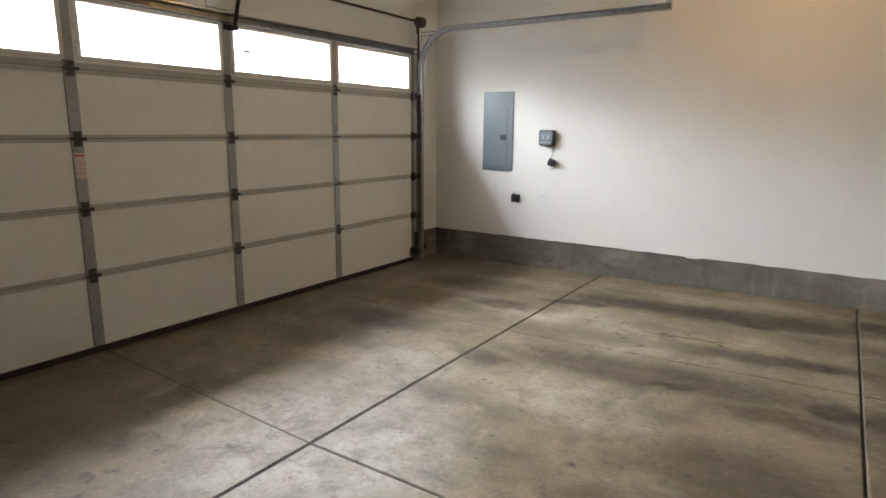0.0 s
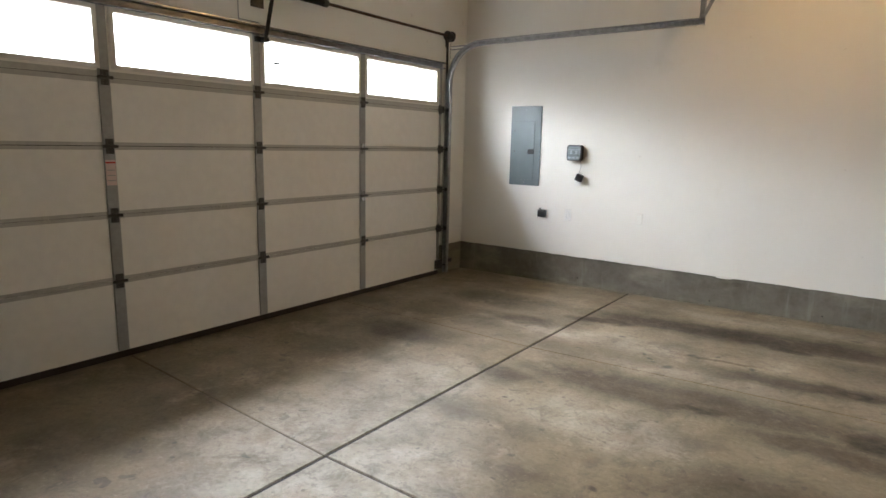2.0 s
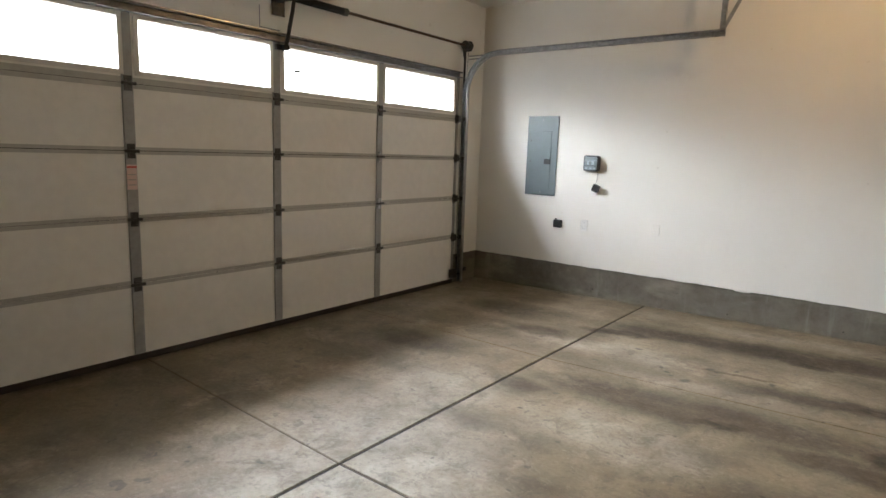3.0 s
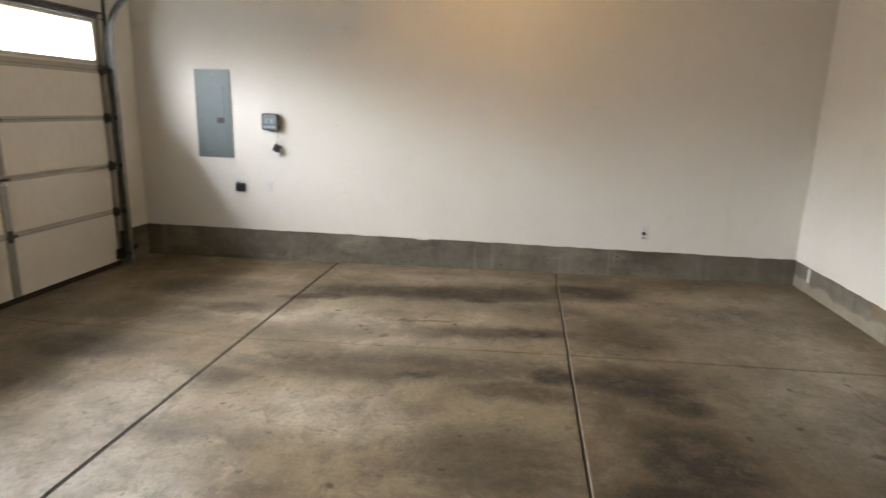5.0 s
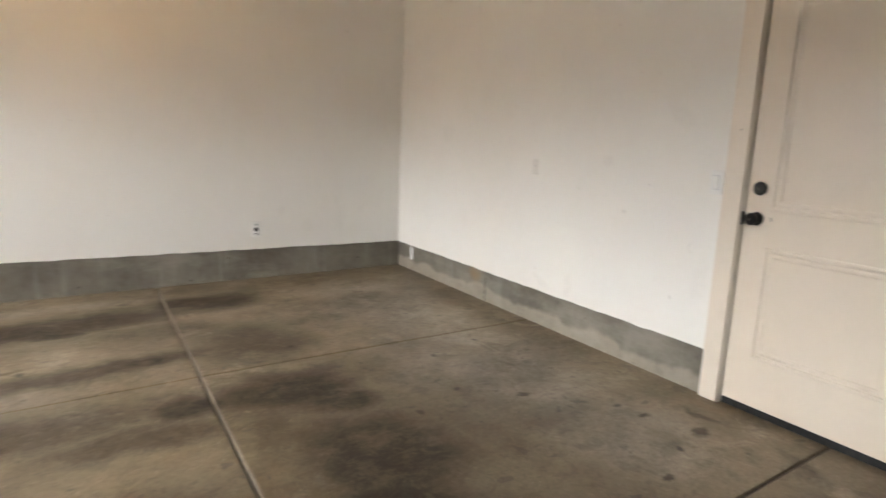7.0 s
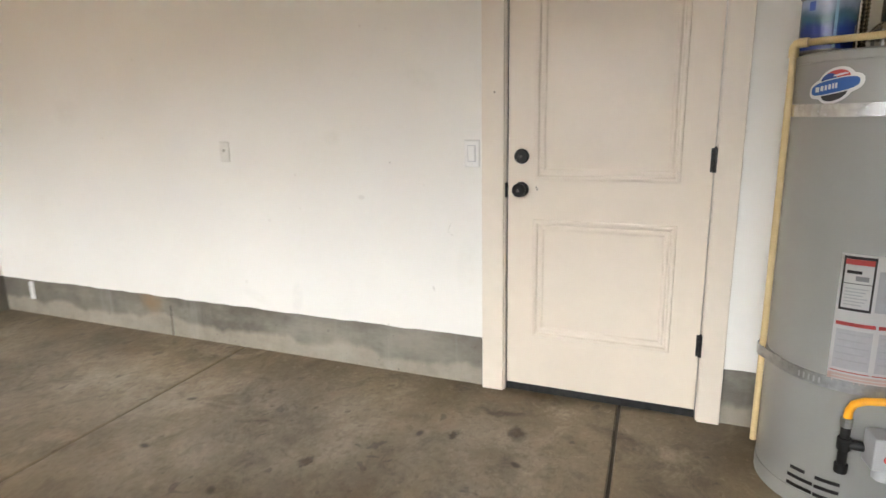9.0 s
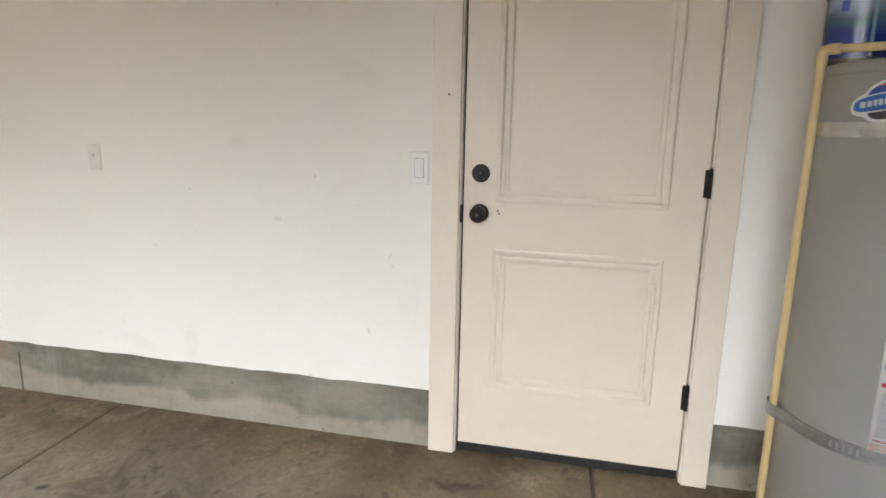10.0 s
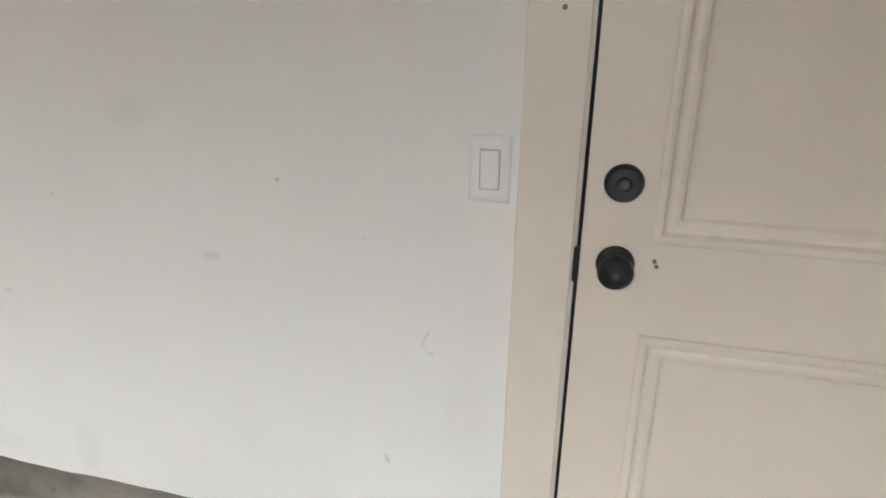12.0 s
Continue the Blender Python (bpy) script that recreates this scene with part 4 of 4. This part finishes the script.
part("edge", box(XW + 0.0022, XW + 0.0035, 3.715, 3.723, 2.352, 2.515), M_GREYINK, sheet, "dark side edge")
part("edge", box(XW + 0.0022, XW + 0.0035, 3.724, 3.905, 2.352, 2.360), M_GREYINK, sheet, "dark lower edge")

# marks on the curbs: a form seam, lime spots, small holes
for y, z0, z1, w, m, lab in ((5.272, 0.05, 0.235, 0.004, M_GRIT, "dark form seam in the concrete"), (6.502, 0.15, 0.27, 0.022, M_PAPER, "white lime streak on the concrete")):
    bm = box(XE + D - 0.0012, XE + D + 0.002, y - w, y + w, z0, z1)
    for v in bm.verts:
        v.co.y += 0.006 * math.sin(v.co.z * 37)
    tagged(part("curb_mark", bm, m, bpy.data.objects["curb_east"]), lab)
for x, z in ((1.45, 0.224), (2.638, 0.150), (1.142, 0.052), (-0.557, 0.045), (0.35, 0.07), (-1.9, 0.06)):
    part("curb_hole", cyl((x, YN + D - 0.001, z), 0.008, 0.003, "y", 9), M_HOLE, bpy.data.objects["curb_north"], "small dark hole in the concrete")

# ---- water heater ----
TC, TR, TT = (2.797, 1.975), 0.253, 1.450


def tank_patch(a0, a1, z0, z1, lift, steps=None):
    """A sheet wrapped on the tank, from angle a0 to a1 in degrees."""
    n = steps or max(2, int(abs(a1 - a0) / 3))
    bm = bmesh.new()
    low, high = [], []
    for k in range(n + 1):
        a = radians(a0 + (a1 - a0) * k / n)
        p = (TC[0] + (TR + lift) * math.cos(a), TC[1] + (TR + lift) * math.sin(a))
        low.append(bm.verts.new((*p, z0)))
        high.append(bm.verts.new((*p, z1)))
    for k in range(n):
        bm.faces.new((low[k], low[k + 1], high[k + 1], high[k]))
    r = bmesh.ops.solidify(bm, geom=bm.faces[:], thickness=-0.0006)
    return bm


def tank_shape(outline, lift):
    """A flat outline of (degrees, height) laid on the tank."""
    bm = bmesh.new()
    vs = [bm.verts.new((TC[0] + (TR + lift) * math.cos(radians(a)), TC[1] + (TR + lift) * math.sin(radians(a)), z + 0.00075 * (a - 134))) for a, z in outline]
    n = len(vs) // 2
    for k in range(n - 1):
        bm.faces.new((vs[k], vs[k + 1], vs[-2 - k], vs[-1 - k]))
    return bm


def oval(ac, zc, ra, rz, n=14, power=2.0):
    """Upper and lower border of a rounded shape, as an outline."""
    xs = [math.cos(math.pi * (1 - k / n)) for k in range(n + 1)]
    up = [(ac + ra * x, zc + rz * (1 - abs(x) ** power) ** (1 / power)) for x in xs]
    down = [(ac + ra * x, zc - rz * (1 - abs(x) ** power) ** (1 / power)) for x in reversed(xs)]
    return up + down


def water_heater():
    root = thing("water_heater", "grey gas water heater with labels, straps and cream drain pipe", "water heater")
    zb = fz(TC[0])
    bm = bmesh.new()
    bm_lathe(bm, [(TR - 0.004, zb), (TR, zb + 0.006), (TR, TT - 0.03), (TR + 0.003, TT - 0.028), (TR + 0.003, TT - 0.006), (TR - 0.006, TT), (0.03, TT + 0.012)], (*TC, 0), 96)
    tank = part("tank", bm, M_TANK, root, "grey enamelled steel jacket", smooth=True)
    part("base_ring", tank_ring(zb + 0.001, zb + 0.055, 0.002), M_TANK, root)
    # earthquake straps
    for z0, z1, name in ((0.471, 0.508, "dull galvanised strap"), (1.268, 1.305, "bright galvanised strap")):
        s = part("strap", tank_ring(z0, z1, 0.0025), M_GALV if z0 < 1 else M_SHINY, root, name)
        if z0 < 1:
            q = radians(122)
            zm = (z0 + z1) / 2
            pts = [(TC[0] + (TR + 0.002) * math.cos(q), TC[1] + (TR + 0.002) * math.sin(q), zm), (2.79, 2.2535, zm), (2.815, 2.2555, zm), (2.835, 2.250, zm), (2.86, 2.225, zm), (XE, 2.15, zm)]
            part("strap_tail", tube(pts, 0, profile=[(-0.001, -0.018), (0.001, -0.018), (0.001, 0.018), (-0.001, 0.018)], up=(0, 0, 1)), M_GALV, s)
        # strap slots, their highlight put in as a pale colour
        for k in range(5 if z0 < 1 else 0):
            part("perforation", tank_patch(134 + 3.4 * k, 135.2 + 3.4 * k, (z0 + z1) / 2 - 0.009, (z0 + z1) / 2 + 0.009, 0.0032), M_PALEINK, s, "strap slot with its highlight painted pale")
    # big instruction label
    lab = part("instruction_label", tank_patch(152, 226, 0.500, 0.888, 0.001), M_PAPER, root, "white printed instruction label")
    part("warning_box", tank_patch(153.6, 171.2, 0.722, 0.882, 0.0024), M_INK, lab, "black-framed warning box")
    part("warning_field", tank_patch(154.8, 170.0, 0.730, 0.874, 0.0036), M_PAPER, lab)
    part("red_bar", tank_patch(154.8, 170.0, 0.858, 0.874, 0.0046), M_RED, lab, "red heading bar")
    part("pictogram", tank_patch(156, 164, 0.832, 0.841, 0.0046), M_INK, lab, "black pictogram")
    part("pictogram", tank_patch(161, 168, 0.812, 0.826, 0.0046), M_GREYINK, lab, "dark pictogram")
    part("rule", tank_patch(154.8, 170, 0.802, 0.804, 0.0046), M_INK, lab)
    for k in range(6):
        part("text_line", tank_patch(156, 168.5 - (k % 3) * 1.3, 0.787 - 0.0095 * k, 0.790 - 0.0095 * k, 0.0046), M_PALEINK, lab, "grey line of print")
    part("pale_field", tank_patch(173, 196, 0.725, 0.845, 0.0024), M_PALEINK, lab, "pale grey printed field")
    part("text_block", tank_patch(173, 224, 0.855, 0.878, 0.0024), M_PAPER, lab)
    for a0, a1 in ((153.4, 175), (176.5, 198), (200, 224)):
        part("red_bar", tank_patch(a0, a1, 0.676, 0.687, 0.0024), M_RED, lab, "red heading bar")
        part("frame_line", tank_patch(a0, a1, 0.534, 0.537, 0.0024), M_RED, lab, "thin red frame line")
        part("text_field", tank_patch(a0 + 0.8, a1 - 0.8, 0.545, 0.664, 0.0024), mat_grey_field, lab, "grey field of fine print")
        for k in range(5):
            part("text_line", tank_patch(a0 + 2, a1 - 2 - (k % 2) * 2, 0.650 - 0.02 * k, 0.654 - 0.02 * k, 0.0036), M_PALEINK, lab, "grey line of print")
    part("pink_field", tank_patch(152.4, 225.6, 0.502, 0.528, 0.0024), M_PINK, lab, "pink strip")
    for k in range(2):
        part("text_line", tank_patch(155, 220, 0.509 + 0.009 * k, 0.512 + 0.009 * k, 0.0036), M_PAPER, lab)
    # maker's sticker: white cloud, blue bar, flag colours
    st = part("maker_sticker", tank_shape(oval(134, 1.352, 18, 0.030, power=2.6), 0.0012), M_PAPER, root, "white sticker with a blue bar and red and navy crown")
    part("sticker_crown", tank_shape(oval(134.5, 1.366, 12, 0.037), 0.0008), M_PAPER, st)
    part("sticker_foot", tank_shape(oval(134.5, 1.340, 11.5, 0.036), 0.0009), M_PAPER, st)
    part("crown_red", tank_shape(oval(134.5, 1.369, 9.5, 0.026), 0.0020), M_RED, st, "red crown")
    part("crown_navy", tank_shape(oval(130.5, 1.369, 5.6, 0.021), 0.0026), M_NAVY, st, "navy crown")
    part("crown_stripe", tank_shape(oval(138, 1.380, 4.5, 0.003), 0.0030), M_PAPER, st)
    part("black_foot", tank_shape(oval(134.5, 1.333, 8.5, 0.022), 0.0021), M_INK, st, "black foot")
    part("white_bar", tank_shape(oval(134, 1.352, 16.6, 0.0215, power=3), 0.0034), M_PAPER, st)
    part("blue_bar", tank_shape(oval(134, 1.352, 15.6, 0.0185, power=3), 0.0042), M_BLUE, st, "blue bar")
    for a0, a1 in ((122, 125), (125.8, 128), (128.8, 130.4), (131.2, 133), (133.8, 135), (135.6, 137)):
        dz = 0.00075 * ((a0 + a1) / 2 - 134)
        part("white_letter_bar", tank_patch(a0, a1, 1.345 + dz, 1.359 + dz, 0.0050), M_PAPER, st, "white bar in place of lettering")
    # air slots at the foot
    for a0, a1, z in ((136, 146.5, 0.171), (134.5, 152, 0.142), (134.5, 152, 0.113), (153, 168, 0.169), (153, 168, 0.140), (172, 188, 0.113), (153, 168, 0.111)):
        part("air_slot", tank_patch(a0, a1, z - 0.006, z + 0.006, 0.0008), M_INK, tank, "black air slot")
    # gas valve, gas leg, yellow hose
    a = radians(188)
    out = Vector((math.cos(a), math.sin(a), 0))
    side = Vector((-out.y, out.x, 0))
    base = Vector((*TC, 0)) + out * TR

    def turned(bm):
        m = Matrix((( out.x, side.x, 0, base.x), (out.y, side.y, 0, base.y), (0, 0, 1, 0), (0, 0, 0, 1)))
        bmesh.ops.transform(bm, matrix=m, verts=bm.verts)
        return bm

    valve = part("gas_valve", turned(box(0.012, 0.085, -0.055, 0.055, 0.285, 0.385, 0.006)), M_VALVE, root, "grey gas control valve")
    part("valve_neck", turned(box(-0.004, 0.014, -0.03, 0.03, 0.30, 0.37)), M_DARKSTEEL, valve)
    part("red_button", turned(cyl((0.085, -0.018, 0.325), 0.012, 0.006, "x", 20, bevel=0.002)), M_RED, valve, "red igniter button", smooth=True)
    part("red_lamp", turned(cyl((0.085, -0.006, 0.300), 0.005, 0.003, "x", 12)), M_RED, valve, "small red dot")
    part("valve_dial", turned(cyl((0.05, 0.02, 0.385), 0.022, 0.03, "z", 28, bevel=0.003)), M_BLACK, valve, "black dial", smooth=True)
    part("lower_cap", turned(cyl((0.05, -0.01, 0.245), 0.028, 0.04, "z", 24, bevel=0.006)), M_VALVE, valve, "round grey lower cap", smooth=True)
    bm = bmesh.new()
    g = (2.531, 2.037)
    bm_cyl(bm, (g[0], g[1], 0.228), 0.013, 0.145, "z", 18, bevel=0.002)
    bm_cyl(bm, (g[0], g[1], 0.225), 0.018, 0.030, "z", 18, bevel=0.003)
    bm_cyl(bm, (g[0], g[1], 0.300), 0.019, 0.040, "z", 18, bevel=0.004)
    end = base + out * 0.05 - side * -0.05
    bm_tube(bm, [(g[0], g[1], 0.320), (end.x, end.y, 0.325)], 0.014, 16)
    part("gas_leg", bm, M_BLACKIRON, root, "black iron drip leg", smooth=True)
    part("hose_nut", cyl((g[0], g[1], 0.373), 0.016, 0.03, "z", 6, bevel=0.002), M_GALV, root, "grey hose nut")
    pts = [(2.531, 2.037, 0.400), (2.529, 2.036, 0.428), (2.522, 2.028, 0.452), (2.514, 2.005, 0.468), (2.508, 1.955, 0.477), (2.505, 1.88, 0.486), (2.515, 1.79, 0.492), (2.560, 1.70, 0.50), (2.65, 1.64, 0.52), (2.80, 1.60, 0.56), (3.05, 1.58, 0.60)]
    part("gas_hose", tube(pts, 0.0115, 14), M_YELLOW, root, "yellow coated flexible gas hose", smooth=True)
    # cream discharge pipe
    px, py = 2.812, 2.2395
    pipe = part("drain_pipe", cyl((px, py, 0.140), 0.0108, 1.335, "z", 20), M_CPVC, root, "cream plastic drain pipe", smooth=True)
    bm = bmesh.new()
    bm_tube(bm, [(px, py, 1.448), (px, py, 1.478), (px - 0.003, py - 0.006, 1.487), (px - 0.007, py - 0.014, 1.490), (px - 0.018, py - 0.034, 1.490)], 0.0145, 18)
    part("elbow", bm, M_CPVC, pipe, "cream pipe elbow", smooth=True)
    part("cross_pipe", tube([(px - 0.004, py - 0.02, 1.490), (px - 0.125, py - 0.25, 1.492), (px - 0.155, py - 0.36, 1.494)], 0.0108, 18), M_CPVC, pipe, smooth=True)
    part("relief_valve", cyl((px - 0.158, py - 0.37, 1.448), 0.016, 0.075, "z", 18, bevel=0.003), M_DARKSTEEL, pipe, "dull brass relief valve", smooth=True)
    # draft hood, flue and water pipes
    bm = bmesh.new()
    bm_lathe(bm, [(0.088, 0.036), (0.089, 0.046), (0.06, 0.080), (0.052, 0.085), (0.052, 0.11)], (*TC, TT), 40)
    hood = part("draft_hood", bm, M_FLUE, root, "aged metal draft hood", smooth=True)
    for k in range(4):
        b = radians(45 + 90 * k)
        part("hood_leg", box(TC[0] + 0.076 * math.cos(b) - 0.004, TC[0] + 0.076 * math.cos(b) + 0.004, TC[1] + 0.076 * math.sin(b) - 0.004, TC[1] + 0.076 * math.sin(b) + 0.004, TT + 0.004, TT + 0.06), M_GALV, hood)
    bm = bmesh.new()
    bm_lathe(bm, [(0.052, 0.10), (0.052, 0.40), (0.055, 0.405), (0.055, 0.42), (0.052, 0.425), (0.052, ZC - TT - 0.001)], (*TC, TT), 36)
    part("flue_pipe", bm, M_FLUE, root, "shiny aged galvanised flue pipe", smooth=True)
    for yy, xx in ((2.052, 2.872), (1.80, 2.93)):
        rows = []
        for k in range(34):
            rows += [(0.0095, 0.012 * k), (0.0125, 0.012 * k + 0.006)]
        bm = bmesh.new()
        bm_lathe(bm, rows, (xx, yy, TT - 0.002), 16)
        part("water_pipe", bm, M_FLUE, root, "dark corrugated steel water connector", smooth=True)
        part("wall_pipe", tube([(xx, yy, TT + 0.39), (xx, yy, TT + 0.41), (xx + 0.03, yy, TT + 0.425), (XE + 0.01, yy, TT + 0.425)], 0.011, 14), M_SHINY, root, smooth=True)
    return root


def tank_ring(z0, z1, lift):
    bm = bmesh.new()
    rings = [[bm.verts.new((TC[0] + r * math.cos(2 * math.pi * k / 96), TC[1] + r * math.sin(2 * math.pi * k / 96), z)) for k in range(96)]
             for r, z in ((TR - 0.002, z0), (TR + lift, z0), (TR + lift, z1), (TR - 0.002, z1))]
    for p, q in zip(rings, rings[1:]):
        for k in range(96):
            bm.faces.new((p[k], p[(k + 1) % 96], q[(k + 1) % 96], q[k]))
    return bm


mat_grey_field = mat_plain("label_grey_field", (0.58, 0.58, 0.60), 0.5, grain=0.08, scale=60)
water_heater()


def paint_can(x, y, z, r, h):
    root = thing("paint_can", "blue and white labelled metal paint can on the water heater", "paint can")
    bm = bmesh.new()
    bm_lathe(bm, [(r - 0.003, 0), (r, 0.002), (r, 0.006), (r - 0.002, 0.008), (r - 0.002, h - 0.012), (r + 0.001, h - 0.010), (r + 0.001, h - 0.003), (r - 0.003, h), (r - 0.008, h), (r - 0.010, h - 0.006), (r - 0.016, h - 0.004), (0.004, h - 0.004)], (x, y, z), 48)
    part("body", bm, M_DARKSTEEL, root, "grey metal can and lid", smooth=True)

    def wrap(a0, a1, z0, z1, lift, m, label):
        bm = bmesh.new()
        n = 24
        lo, hi = [], []
        for k in range(n + 1):
            a = radians(a0 + (a1 - a0) * k / n)
            q = (x + (r - 0.002 + lift) * math.cos(a), y + (r - 0.002 + lift) * math.sin(a))
            lo.append(bm.verts.new((*q, z + z0)))
            hi.append(bm.verts.new((*q, z + z1)))
        for k in range(n):
            bm.faces.new((lo[k], lo[k + 1], hi[k + 1], hi[k]))
        part("label_band", bm, m, root, label)

    n = Nodes("can_label")
    sep = n.add("ShaderNodeSeparateXYZ", Vector=n.coord).outputs[2]
    f = n.math("ADD", n.ramp(sep, z + 0.04, z + h, 0, 1), n.math("MULTIPLY", n.math("SUBTRACT", n.noise(14, 5), 0.5), 0.5))
    c = n.mix(n.ramp(f, 0.1, 0.45), rgb(0.006, 0.022, 0.14), rgb(0.030, 0.085, 0.13))
    c = n.mix(n.ramp(f, 0.45, 0.95), c, rgb(0.24, 0.29, 0.40))
    wrap(95, 262, 0.012, h - 0.016, 0.0008, n.done(c, 0.25), "blue and pale printed label")
    wrap(128, 142, h - 0.050, h - 0.024, 0.0016, M_NAVY, "small navy square mark")
    wrap(182, 188, 0.014, h - 0.02, 0.0016, M_SKYBLUE, "pale upright stripe")


paint_can(2.862, 2.148, TT + 0.006, 0.078, 0.176)

# ---- floor slabs and joint fillers ----
G = 0.0095
XS = [XW - 0.55, *JX, XE + 0.2]
# the cross joints run slightly askew: y at each of the four lengthwise lines
CUTS = [[YS - 0.15] * 4, [2.785, 2.645, 2.625, 2.735], [4.755, 4.655, 4.735, 4.747], [YN + 0.15] * 4]
# half widths of those joints; some stretches are only a hairline packed with dirt
GAPS = [[0.0065] * 3, [0.0040, 0.0065, 0.0065], [0.001, 0.0018, 0.0048], [0.0065] * 3]
for i in range(3):
    for k in range(3):
        lo, hi = GAPS[k][i], GAPS[k + 1][i]
        part("slab", slab_mesh(XS[i] + G, XS[i + 1] - G, CUTS[k][i] + lo, CUTS[k][i + 1] + lo, CUTS[k + 1][i] - hi, CUTS[k + 1][i + 1] - hi), M_FLOOR, floor)
# the pale filler at JX[1] also paints in the groove's lit edge
for x, a, b, fill in ((JX[0], -0.9, 0.9, M_JOINT), (JX[1], 0.30, 0.9, M_FILL_LIT)):
    part("joint_filler", strip(x + a * G, x + b * G, YS - 0.1, YN + 0.1, 0.006 if fill == M_JOINT else 0.002, 0.1), fill, floor)
for cut, gaps in zip(CUTS[1:3], GAPS[1:3]):
    for i in range(3):
        bm = box(XS[i] + G, XS[i + 1] - G, -gaps[i], gaps[i], -0.1, -0.007 if gaps[i] > 0.005 else -0.003)
        for v in bm.verts:
            f = (v.co.x - XS[i]) / (XS[i + 1] - XS[i])
            v.co.y = v.co.y * 0.92 + cut[i] + (cut[i + 1] - cut[i]) * f
            v.co.z += fz(v.co.x)
        part("joint_filler", bm, M_GRIT if gaps[i] > 0.005 else M_SAND, floor)
